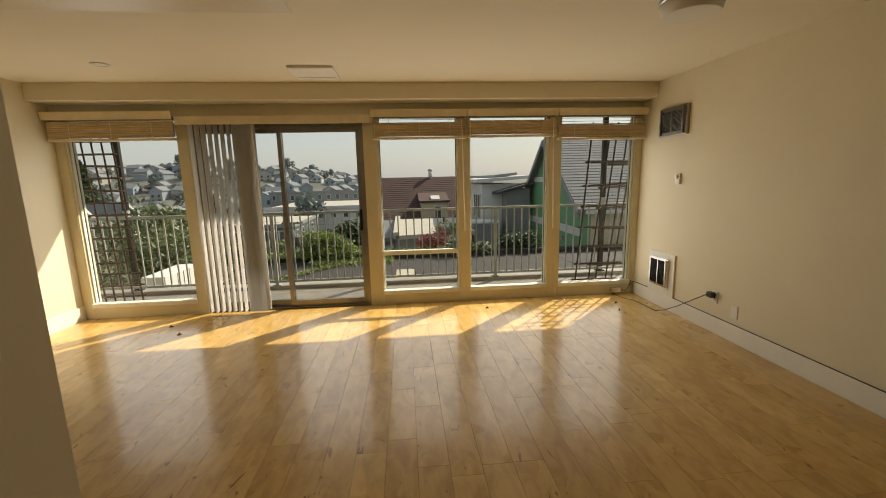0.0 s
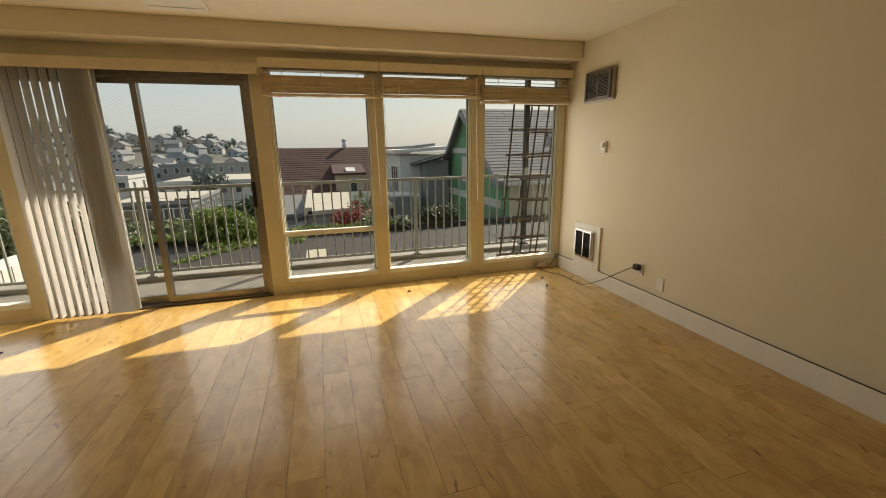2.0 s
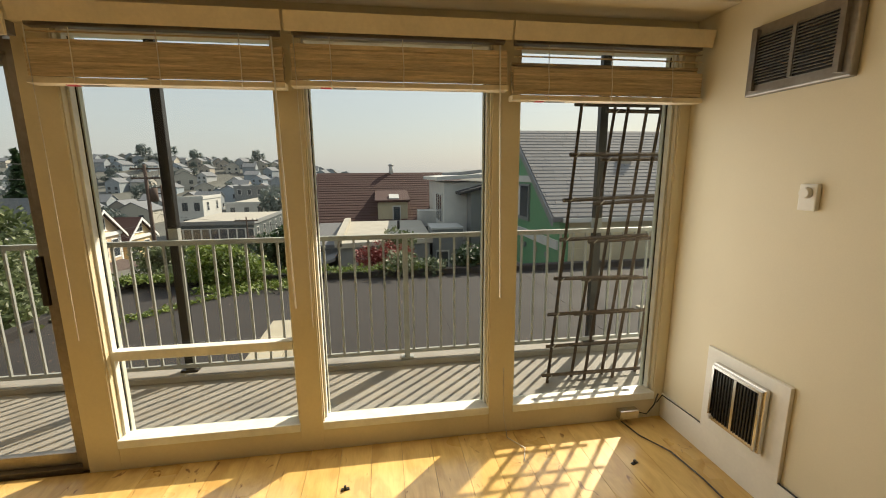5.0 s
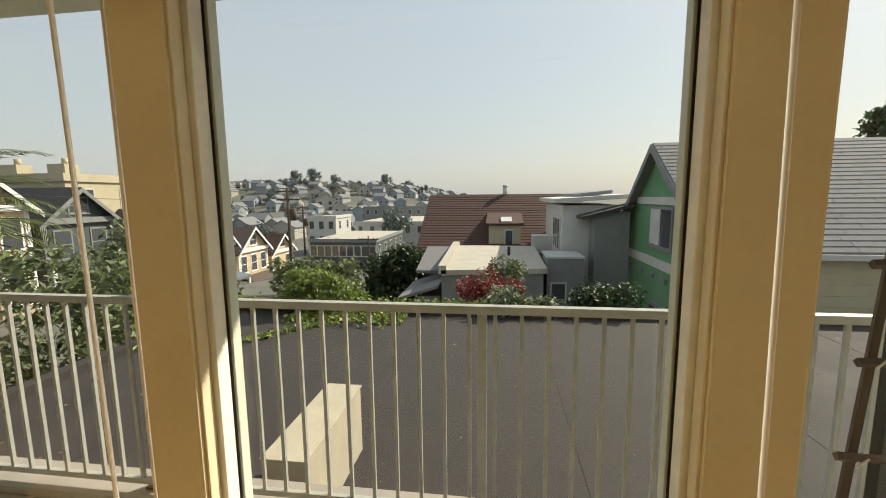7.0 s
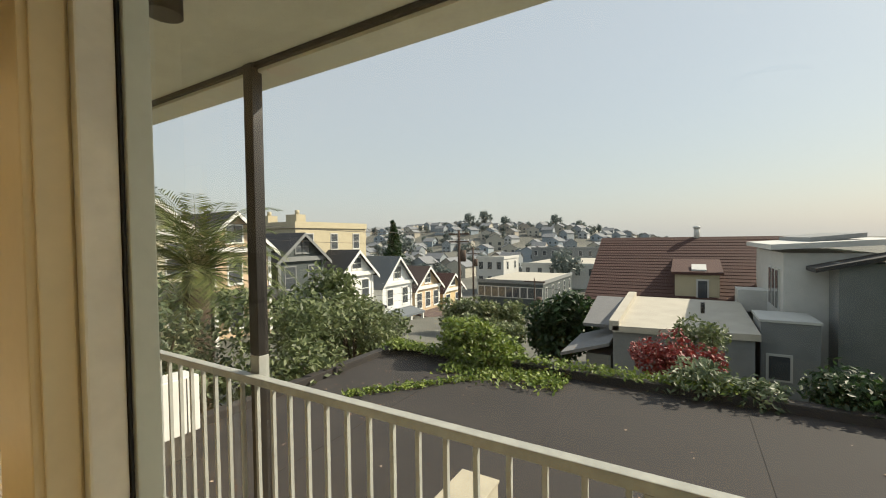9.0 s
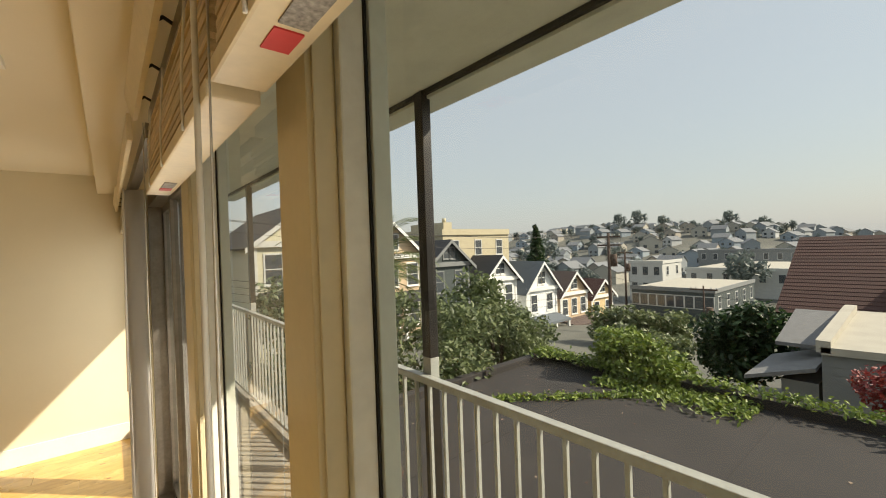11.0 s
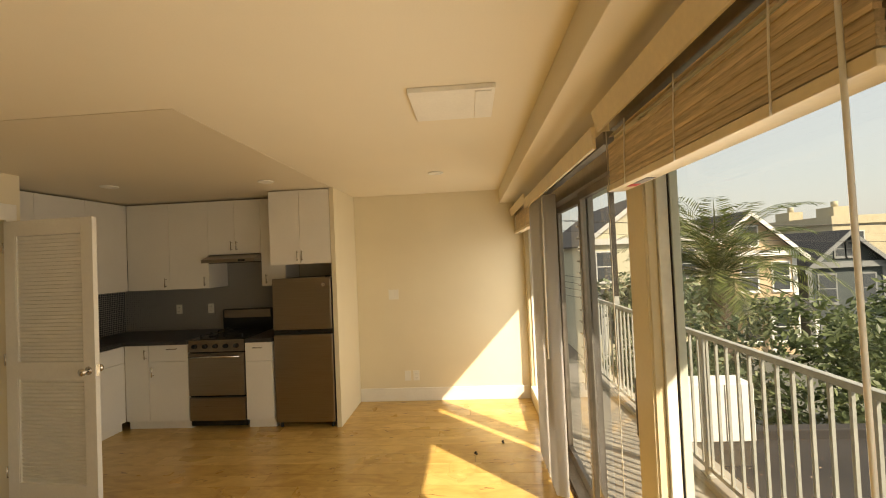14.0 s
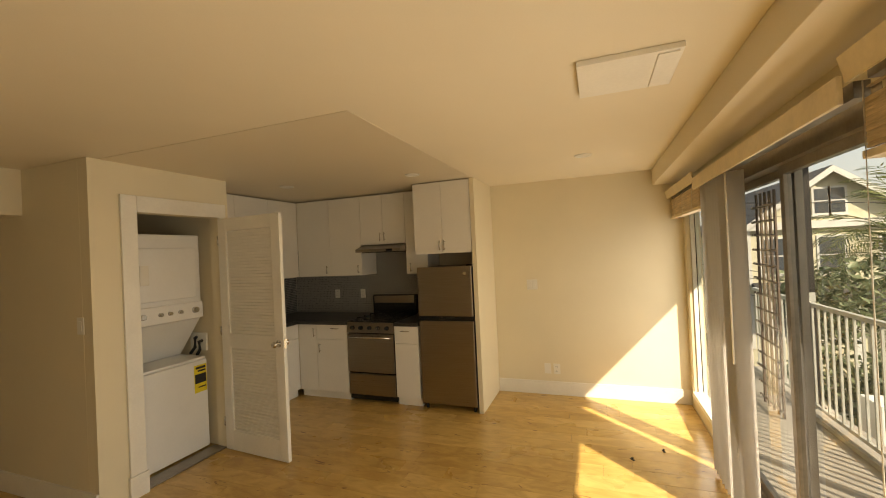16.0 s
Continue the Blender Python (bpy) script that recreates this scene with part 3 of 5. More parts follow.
part("shade", T((2.04, 2.99, 2.384), (2.04, 2.99, 2.318), 0.165, 0.15, 32), PLATE, g)

# ---- laundry closet ----
w = thing("washer_dryer", "white stacked washer and dryer in the closet", "washing machine", at=(0.04, 0.05, 0))
part("washer_body", B(-1.175, -0.565, 0.42, 1.04, 0.02, 0.80, 0.012), APPL, w)
part("washer_lid", B(-1.165, -0.575, 0.66, 1.035, 0.801, 0.825, 0.008), APPL, w)
part("transition", prism([(0.50, 0.826), (0.72, 0.826), (0.99, 1.17), (0.50, 1.17)], 0, -1.165, -0.575), APPL, w)
part("dryer_body", B(-1.175, -0.565, 0.42, 1.0, 1.171, 1.915, 0.015), APPL, w)
part("control_panel", prism([(1.0, 1.18), (1.03, 1.18), (1.025, 1.32), (1.0, 1.32)], 0, -1.165, -0.575), APPL, w)
dd = part("dryer_door", B(-1.12, -0.62, 1.001, 1.022, 1.36, 1.80, 0.010), APPL, w)
part("door_recess", B(-0.70, -0.63, 1.0225, 1.030, 1.50, 1.66, 0.003), PLATE, dd)
for k, r in ((-1.09, 0.028), (-0.95, 0.017), (-0.86, 0.017), (-0.78, 0.017), (-0.64, 0.024)):
    part("knob", T((k, 1.028, 1.25), (k, 1.052, 1.252), r, r * 0.85, 16), CHROME, w)
for k in range(4):
    part("foot", T((-1.13 + 0.5 * (k % 2), 0.5 + 0.46 * (k // 2), 0.0), (-1.13 + 0.5 * (k % 2), 0.5 + 0.46 * (k // 2), 0.022), 0.02), RUBBER, w)
lb = part("energy_label", B(-1.165, -1.045, 1.0405, 1.0415, 0.52, 0.76), YELLOW, w, "yellow printed energy label")
part("print", B(-1.158, -1.052, 1.0418, 1.0422, 0.60, 0.68), INK, lb)
part("print", B(-1.155, -1.06, 1.0418, 1.0422, 0.725, 0.745), INK, lb)
part("print", B(-1.155, -1.08, 1.0418, 1.0422, 0.70, 0.715), INK, lb)
part("print", B(-1.155, -1.08, 1.0418, 1.0422, 0.56, 0.57), INK, lb)
h = thing("valve_box", "white recessed laundry valve box with dark hoses", "valve box", at=(0.04, 0.06, 0))
part("box", B(-1.219, -1.20, 0.80, 1.0, 0.86, 1.02, 0.004), PLATE, h)
part("hose", bent([(-1.20, 0.88, 0.98), (-1.17, 0.90, 0.98), (-1.15, 0.92, 0.90), (-1.16, 0.85, 0.84)], 0.014, 8), RUBBER, h)
part("hose", bent([(-1.20, 0.95, 0.95), (-1.16, 0.96, 0.95), (-1.15, 0.98, 0.88), (-1.16, 0.93, 0.83)], 0.014, 8), RUBBER, h)
setting("closet_threshold", B(-1.16, -0.46, 1.11, 1.26, 0.001, 0.012, 0.003), ALU, "worn metal threshold under the closet opening", "threshold")

# louvred closet door standing open: local x along the leaf from its hinge
a = math.degrees(math.atan2(2.03 - 1.29, -1.085 + 1.15))
d = thing("closet_door", "cream louvred wooden closet door standing open", "door", at=(-1.15, 1.29, 0.012), rz=a)
W, H, t = 0.745, 2.03, 0.034
part("stile", B(0, 0.095, -t / 2, t / 2, 0, H, 0.003), WHITE, d)
part("stile", B(W - 0.095, W, -t / 2, t / 2, 0, H, 0.003), WHITE, d)
for z0, z1 in ((0, 0.17), (0.90, 1.02), (H - 0.11, H)):
    part("rail", B(0.095, W - 0.095, -t / 2, t / 2, z0, z1), WHITE, d)
lm = bpy.data.meshes.new("louvre")
bm = B(0.095, W - 0.095, -0.003, 0.003, -0.019, 0.019)
bm.to_mesh(lm)
bm.free()
lm.materials.append(WHITE)
for z0, z1 in ((0.17, 0.90), (1.02, H - 0.11)):
    n = int((z1 - z0) / 0.027)
    for k in range(n):
        ob = piece("louvre", lm, d, (0, 0, z0 + 0.0135 + 0.027 * k))
        ob.rotation_euler = (radians(22), 0, 0)
    part("louvre_stop", B(0.095, 0.105, -t / 2 + 0.002, t / 2 - 0.002, z0, z1), WHITE, d)
for s in (-1, 1):
    k = part("knob", T((W - 0.055, s * t / 2, 0.96), (W - 0.055, s * (t / 2 + 0.03), 0.96), 0.011, 0.011), CHROME, d, "round nickel door knob")
    part("rose", T((W - 0.055, s * t / 2, 0.96), (W - 0.055, s * (t / 2 + 0.008), 0.96), 0.03, 0.026, 20), CHROME, k)
    bm = bmesh.new()
    bmesh.ops.create_uvsphere(bm, u_segments=16, v_segments=10, radius=0.027, matrix=Matrix.Translation((W - 0.055, s * (t / 2 + 0.045), 0.96)) @ Matrix.Diagonal((1, 0.75, 1, 1)))
    for f in bm.faces:
        f.smooth = True
    part("grip", bm, CHROME, k)
part("latch_plate", B(W, W + 0.002, -0.012, 0.012, 0.92, 1.0), CHROME, d)
for z in (0.2, 1.0, 1.8):
    part("hinge", T((-0.006, -t / 2, z), (-0.006, -t / 2, z + 0.08), 0.006), CHROME, d)

# ---- kitchen ----
XF = -2.44
def handle(parent, x, y, z, long=0.10, flat=False, ax=0):
    """A bar handle with two feet; it stands off a front that faces +x (ax 0) or +y (ax 1)."""
    bm = bmesh.new()
    def P(o, u, zz):
        return (x + o, y + u, zz) if ax == 0 else (x + u, y + o, zz)
    if flat:
        tube(bm, P(0.028, -long / 2, z), P(0.028, long / 2, z), 0.005)
        for u in (-long / 2 + 0.012, long / 2 - 0.012):
            tube(bm, P(0, u, z), P(0.028, u, z), 0.004)
    else:
        tube(bm, P(0.028, 0, z - long / 2), P(0.028, 0, z + long / 2), 0.005)
        for u in (-long / 2 + 0.012, long / 2 - 0.012):
            tube(bm, P(0, 0, z + u), P(0.028, 0, z + u), 0.004)
    return part("handle", bm, CHROME, parent, "slim nickel bar handle")

def cabinet(name, label, y0, y1, z0, z1, x0, x1, fronts, group, toe=False):
    """A box that faces +x. fronts: (y0, y1, z0, z1, kind, handle y, handle z, flat handle)."""
    c = thing(name, label, "cabinet", group)
    part("body", B(x0, x1 - 0.021, y0 + 0.001, y1 - 0.001, z0 + (0.09 if toe else 0), z1), CAB, c)
    if toe:
        part("toe_kick", B(x0, x1 - 0.045, y0 + 0.001, y1 - 0.001, 0.0, 0.089), WHITE, c)
    for a, b, p, q, kind, hy, hz, flat in fronts:
        f = part(kind, B(x1 - 0.02, x1, a + 0.0015, b - 0.0015, p + 0.0015, q - 0.0015, 0.0015), CAB, c)
        if hy is not None:
            handle(f, x1, hy, hz, 0.10, flat)
    return c
# cabinet over the fridge
cabinet("wall_cabinet", "white two-door cabinet above the fridge", 2.61, 3.245, 1.645, 2.399, XW + 0.001, XF, [(2.61, 2.93, 1.645, 2.399, "door", 2.905, 1.73, False), (2.93, 3.245, 1.645, 2.399, "door", 2.955, 1.73, False)], "wall cabinets")
setting("fridge_panel", B(XW + 0.001, XF + 0.004, 3.248, 3.295, 0.0, CZ - 0.002, 0.002), WALL, "cream return wall beside the fridge", "wall")
# wall cabinets over the counter
XU = -2.80
cabinet("wall_cabinet", "narrow white wall cabinet beside the cooker hood", 2.33, 2.605, 1.42, 2.392, XW + 0.001, XU, [(2.33, 2.605, 1.42, 2.392, "door", 2.392, 1.50, False)], "wall cabinets")
cabinet("wall_cabinet", "short white two-door cabinet above the hood", 1.72, 2.33, 1.79, 2.392, XW + 0.001, XU, [(1.72, 2.03, 1.79, 2.392, "door", 2.0, 1.88, False), (2.03, 2.33, 1.79, 2.392, "door", 2.06, 1.88, False)], "wall cabinets")
cabinet("wall_cabinet", "white two-door wall cabinet over the counter", 0.762, 1.72, 1.42, 2.392, XW + 0.001, XU, [(0.762, 1.26, 1.42, 2.392, "door", 1.22, 1.50, False), (1.26, 1.72, 1.42, 2.392, "door", 1.68, 1.50, False)], "wall cabinets")
# base cabinets along the wall
cabinet("base_cabinet", "narrow white base cabinet with a drawer", 2.315, 2.60, 0.0, 0.87, XW + 0.001, XF, [(2.315, 2.60, 0.68, 0.87, "drawer", 2.457, 0.82, True), (2.315, 2.60, 0.09, 0.68, "door", None, 0, False)], "base cabinets", toe=True)
cabinet("base_cabinet", "white corner base cabinet with a drawer", 1.02, 1.705, 0.0, 0.87, XW + 0.001, XF, [(1.28, 1.705, 0.70, 0.87, "drawer", 1.55, 0.83, True), (1.28, 1.705, 0.09, 0.70, "door", 1.33, 0.60, False), (1.02, 1.28, 0.09, 0.87, "filler", 1.255, 0.78, False)], "base cabinets", toe=True)
# return run that faces +y
def return_cab(name, label, x0, x1, y0, y1, z0, z1, fronts, group, toe):
    c = thing(name, label, "cabinet", group)
    part("body", B(x0 + 0.001, x1 - 0.001, y0, y1 - 0.021, z0 + (0.09 if toe else 0), z1), CAB, c)
    if toe:
        part("toe_kick", B(x0 + 0.001, x1 - 0.001, y0, y1 - 0.045, 0.0, 0.089), WHITE, c)
    for a, b, p, q, kind, hx, hz, flat in fronts:
        f = part(kind, B(a + 0.0015, b - 0.0015, y1 - 0.02, y1, p + 0.0015, q - 0.0015, 0.0015), CAB, c)
        if hx is not None:
            handle(f, hx, y1, hz, 0.10, flat, 1)
    return c
return_cab("base_cabinet", "white base cabinet on the return run", -2.439, -1.28, 0.401, 1.018, 0.0, 0.87, [(-2.439, -1.87, 0.70, 0.87, "drawer", None, 0, True), (-2.439, -1.87, 0.09, 0.70, "door", -1.92, 0.60, False), (-1.87, -1.32, 0.70, 0.87, "drawer", None, 0, True), (-1.87, -1.32, 0.09, 0.70, "door", -1.82, 0.60, False)], "base cabinets", True)
return_cab("wall_cabinet", "white wall cabinet on the return run", -2.799, -1.28, 0.401, 0.76, 1.42, 2.392, [(-2.799, -2.30, 1.42, 2.392, "door", -2.35, 1.50, False), (-2.30, -1.81, 1.42, 2.392, "door", -2.25, 1.50, False), (-1.81, -1.32, 1.42, 2.392, "door", -1.76, 1.50, False)], "wall cabinets", False)
bm = B(XW + 0.001, XF + 0.02, 0.402, 1.705, 0.872, 0.91, 0.004)
box(bm, XF + 0.021, -1.31, 0.402, 1.02, 0.872, 0.91, 0.004)
tagged(part("countertop", bm, COUNTER), "dark stone L-shaped kitchen countertop", "countertop")
tagged(part("countertop", B(XW + 0.001, XF + 0.02, 2.315, 2.605, 0.872, 0.91, 0.004), COUNTER), "narrow dark stone countertop between stove and fridge", "countertop")
setting("backsplash", B(XW + 0.001, XW + 0.009, 0.41, 2.605, 0.911, 1.78), TILE, "dark penny-tile backsplash", "backsplash")
setting("backsplash_return", B(XW + 0.01, -1.32, 0.401, 0.409, 0.911, 1.419), TILE, "dark penny-tile backsplash round the corner", "backsplash")
wall_plate("white outlet on the tiled backsplash", "outlet", XW + 0.009, 1, 1.10, 1.16)
wall_plate("white outlet on the tiled backsplash", "outlet", XW + 0.009, 1, 1.50, 1.16)
# hood
h = thing("range_hood", "slim stainless cooker hood over the stove", "range hood")
part("canopy", prism([(XW + 0.01, 1.70), (-2.66, 1.70), (-2.66, 1.735), (-2.83, 1.788), (XW + 0.01, 1.788)], 1, 1.725, 2.325), STEEL, h)
part("filter", B(-3.05, -2.72, 1.78, 2.27, 1.692, 1.6995), BLACK, h)
part("switch_plate", B(-2.6595, -2.657, 2.14, 2.22, 1.705, 1.728), BLACK, h)
# stove
s = thing("stove", "stainless gas stove with black top and knobs", "stove")
y0, y1 = 1.712, 2.310
part("body", B(-3.13, -2.46, y0, y1, 0.03, 0.90, 0.004), BLACK, s)
od = part("oven_door", B(-2.459, -2.425, y0 + 0.006, y1 - 0.006, 0.345, 0.775, 0.006), STEEL, s, "stainless oven door")
hb = tube(tube(tube(bmesh.new(), (-2.399, y0 + 0.03, 0.742), (-2.399, y1 - 0.03, 0.742), 0.011), (-2.425, y0 + 0.05, 0.742), (-2.399, y0 + 0.05, 0.742), 0.008), (-2.425, y1 - 0.05, 0.742), (-2.399, y1 - 0.05, 0.742), 0.008)
part("handle", hb, CHROME, od, "long bar handle")
part("drawer", B(-2.459, -2.428, y0 + 0.006, y1 - 0.006, 0.09, 0.325, 0.006), STEEL, s, "stainless lower drawer")
part("kick", B(-2.50, -2.459, y0 + 0.01, y1 - 0.01, 0.03, 0.085), BLACK, s)
part("control_panel", prism([(-2.46, 0.79), (-2.425, 0.79), (-2.445, 0.905), (-2.46, 0.905)], 1, y0 + 0.002, y1 - 0.002), STEEL, s)
for k in range(5):
    y = y0 + 0.08 + k * 0.11
    kn = part("knob", T((-2.433, y, 0.845), (-2.40, y, 0.850), 0.024, 0.019, 16), BLACK, s)
part("cooktop", B(-3.10, -2.45, y0 + 0.002, y1 - 0.002, 0.901, 0.915, 0.004), BLACK, s)
for k in range(4):
    x, y = -2.62 - 0.3 * (k // 2), y0 + 0.16 + 0.28 * (k % 2)
    part("burner", T((x, y, 0.915), (x, y, 0.93), 0.045, 0.04, 16), BLACK, s)
    bm = bmesh.new()
    for q in range(4):
        an = q * math.pi / 2 + math.pi / 4
        tube(bm, (x + 0.03 * math.cos(an), y + 0.03 * math.sin(an), 0.943), (x + 0.12 * math.cos(an), y + 0.12 * math.sin(an), 0.943), 0.006, n=6)
        tube(bm, (x + 0.12 * math.cos(an), y + 0.12 * math.sin(an), 0.943), (x + 0.12 * math.cos(an), y + 0.12 * math.sin(an), 0.915), 0.006, n=6)
    part("grate", bm, BLACK, s)
bgd = part("backguard", B(-3.13, -3.05, y0, y1, 0.916, 1.15, 0.006), BLACK, s)
part("backguard_strip", B(-3.049, -3.043, y0 + 0.02, y1 - 0.02, 1.05, 1.14, 0.002), STEEL, bgd, "stainless strip on the backguard")
for k in range(4):
    part("foot", T((-2.55 - 0.5 * (k // 2), y0 + 0.06 + 0.48 * (k % 2), 0), (-2.55 - 0.5 * (k // 2), y0 + 0.06 + 0.48 * (k % 2), 0.032), 0.018), RUBBER, s)
# fridge
f = thing("refrigerator", "brushed stainless two-door top-freezer refrigerator", "refrigerator")
y0, y1 = 2.622, 3.232
part("body", B(-3.10, -2.51, y0 + 0.006, y1 - 0.006, 0.045, 1.50, 0.006), BLACK, f)
part("freezer_door", B(-2.505, -2.435, y0, y1, 0.985, 1.505, 0.010), STEEL, f, "brushed stainless freezer door")
part("fridge_door", B(-2.505, -2.435, y0, y1, 0.055, 0.935, 0.010), STEEL, f, "tall brushed stainless fridge door")
part("grip_strip", B(-2.50, -2.447, y0 + 0.004, y1 - 0.004, 0.938, 0.982), BLACK, f)
part("hinge_cap", B(-2.50, -2.45, y1 - 0.06, y1 - 0.01, 1.506, 1.522, 0.004), BLACK, f)
part("badge", T((-2.4345, y1 - 0.075, 1.43), (-2.4315, y1 - 0.075, 1.43), 0.018, 0.018, 16), CHROME, f, "small round badge")
part("side_gasket", B(-2.512, -2.438, y1 + 0.001, y1 + 0.006, 0.055, 1.50), RUBBER, f)
for k in range(4):
    part("foot", T((-2.48 - 0.55 * (k // 2), y0 + 0.04 + 0.53 * (k % 2), 0), (-2.48 - 0.55 * (k // 2), y0 + 0.04 + 0.53 * (k % 2), 0.055), 0.016), RUBBER, f)

# ---- balcony ----
setting("balcony_floor", B(-4.6, 4.4, YO - 0.03, 6.42, -0.16, 0.0), DECK, "pale grey coated balcony deck striped by railing shadows", "balcony floor")
setting("balcony_kerb", B(-4.6, 4.4, 6.19, 6.40, 0.001, 0.045, 0.006), DECK, "low grey kerb under the railing", "kerb")
setting("balcony_soffit", B(-4.6, 4.4, YO + 0.0, 6.30, 2.44, 2.52), SAGE, "sage painted underside of the roof overhang", "soffit")
setting("roof_fascia", B(-4.6, 4.4, 6.305, 6.46, 2.40, 2.62), SAGE, "sage painted fascia board", "fascia")
setting("soffit_strip", B(-4.6, 4.4, 6.285, 6.304, 2.415, 2.4385), POST, "thin dark strip under the overhang", "strip")
setting("outer_wall", B(XW - 0.2, XE + 0.2, YO - 0.039, YO - 0.001, 2.13, 2.7), SAGE, "sage painted outer wall above the windows", "wall")
setting("roof_top", B(-4.6, 4.4, YS - 0.15, 6.30, 2.625, 2.7), ASPHALT, "flat felt roof of the building", "roof")
setting("outer_wall", B(XW - 1.4, XW - 0.152, YO - 0.04, YO - 0.002, -0.1, 2.43), SAGE, "sage painted outer wall", "wall")
setting("outer_wall", B(XE + 0.152, XE + 1.3, YO - 0.04, YO - 0.002, -0.1, 2.43), SAGE, "sage painted outer wall", "wall")

RY = 6.25
r = thing("balcony_railing", "pale painted metal balcony railing with slim upright bars", "railing")
part("top_rail", B(-4.55, 4.35, RY - 0.021, RY + 0.021, 1.005, 1.04, 0.004), RAIL, r)
part("bottom_rail", B(-4.55, 4.35, RY - 0.012, RY + 0.012, 0.085, 0.115, 0.003), RAIL, r)
bal = bpy.data.meshes.new("baluster")
bm = B(-0.008, 0.008, -0.008, 0.008, 0.115, 1.005)
bm.to_mesh(bal)
bm.free()
bal.materials.append(RAIL)
x = -4.5
while x < 4.35:
    if min(abs(x - q) for q in (-3.23, 0.01, 3.205, 1.63, -1.40, -4.2)) > 0.035:
        piece("baluster", bal, r, (x, RY, 0))
    x += 0.1085
for x in (1.63, -1.40, -4.2):
    p = part("post", B(x - 0.02, x + 0.02, RY - 0.02, RY + 0.02, 0.045, 1.004, 0.002), RAIL, r)
    part("foot_plate", B(x - 0.05, x + 0.05, RY - 0.035, RY + 0.035, 0.046, 0.056, 0.002), RAIL, p)
for x in (-3.23, 0.01, 3.205):
    p = thing("balcony_post", "dark painted steel post carrying the overhang", "post", "balcony posts")
    part("shaft", B(x - 0.032, x + 0.032, RY + 0.022, RY + 0.075, 1.12, 2.436, 0.004), POST, p)
    part("pale_band", B(x - 0.032, x + 0.032, RY + 0.022, RY + 0.075, 1.0, 1.119, 0.003), RAIL, p, "band of pale paint")
    part("lower_shaft", B(x - 0.032, x + 0.032, RY + 0.022, RY + 0.075, 0.046, 0.999, 0.003), POST, p)
    part("foot_plate", B(x - 0.06, x + 0.06, RY + 0.001, RY + 0.10, 0.0455, 0.06, 0.002), BRONZE, p)
l = thing("porch_lamp", "small dark cylinder lamp under the overhang", "lamp")
part("body", T((0.40, 5.75, 2.30), (0.40, 5.75, 2.43), 0.05, 0.05, 20), BRONZE, l)
part("mount", T((0.40, 5.75, 2.431), (0.40, 5.75, 2.4395), 0.07, 0.07, 20), BRONZE, l)

def trellis(label, uprights, bars, y, lean, r):
    """Square stakes lashed to cross slats. uprights: x at foot and at 2.1 m; bars: z, first and last upright."""
    t = thing("trellis", label, "trellis", "bamboo trellises")
    rr = random.Random(len(bars))
    for xb, xt in uprights:
        part("upright", T((xb, y, 0.0), (xt, y + lean, 2.1), r, r * 0.95, 4), STAKE, t)
    for z, first, last in bars:
        f = z / 2.1
        xa, xc = [uprights[q][0] + (uprights[q][1] - uprights[q][0]) * f for q in (first, last)]
        yy = y + lean * f - 1.7 * r
        part("crossbar", T((xa - rr.uniform(0.05, 0.08), yy, z + rr.uniform(-0.012, 0.012)), (xc + rr.uniform(0.04, 0.08), yy, z + rr.uniform(-0.012, 0.012)), r * 0.95, r * 0.9, 4), STAKE, t)
        part("tie", T((xa - r, yy - r * 1.1, z - r), (xa + r, yy - r * 1.1, z + r), 0.003, 0.003, 5), CORD, t)
    return t
LEVELS = (0.06, 0.29, 0.515, 0.76, 1.04, 1.31, 1.60, 1.92)
trellis("dark weathered bamboo trellis leaning on the balcony", [(2.60, 2.82), (2.88, 3.16), (3.10, 3.41)], [(z, 0, 2) for z in LEVELS], 5.76, 0.10, 0.014)
trellis("second weathered trellis leaning behind the first", [(2.81, 3.10), (3.05, 3.34), (3.32, 3.60)], [(z - 0.03, 0, 2) for z in LEVELS], 5.82, 0.10, 0.014)
trellis("dark weathered bamboo trellis at the balcony's end", [(-3.41 + 0.11 * k, -3.57 + 0.115 * k) for k in range(5)], [(0.06 + 0.147 * k, 0, 4) for k in range(14)], 5.96, 0.06, 0.013)

# ---- the flat roof below ----
ZR = -0.78
setting("flat_roof", B(-3.75, 14.0, 6.43, 12.15, ZR - 0.3, ZR), ASPHALT, "worn dark grey felt flat roof with faint patches", "roof")
setting("roof_parapet_far", B(-3.92, 14.0, 12.151, 12.36, ZR - 0.3, ZR + 0.14, 0.015), ASPHALT, "low felted parapet along the flat roof", "parapet")
setting("roof_parapet_side", B(-3.92, -3.75, 6.43, 12.15, ZR - 0.3, ZR + 0.12, 0.015), ASPHALT, "low felted parapet at the roof's side", "parapet")
setting("neighbour_wall", B(-3.9, 13.9, 6.44, 12.34, -6.0, ZR - 0.301), STUCCO, "pale wall under the flat roof", "wall")
rr = random.Random(3)
for k in range(6):
    x = -2 + k * 2.2
    setting("roof_seam", B(x, x + 0.02, 6.6, 12.14, ZR + 0.0005, ZR + 0.004), ASPHALT, "lapped seam of the roofing felt", "seam")
w = thing("stucco_upstand", "pale yellow stucco upstand on the flat roof", "upstand")
part("block", B(0.19, 0.485, 6.85, 7.91, ZR, -0.191), STUCCO, w)
part("cap", B(0.18, 0.495, 6.84, 7.92, -0.19, -0.17, 0.004), STUCCO, w)
w = thing("stucco_upstand", "pale stucco kerb at the far side of the roof", "upstand")
part("block", B(4.84, 5.12, 6.6, 8.0, ZR, -0.311), GREYS, w)
part("cap", B(4.80, 5.16, 6.58, 8.03, -0.31, -0.28, 0.004), STUCCO, w)
w = thing("roof_box", "white metal equipment box on the flat roof", "roof box")
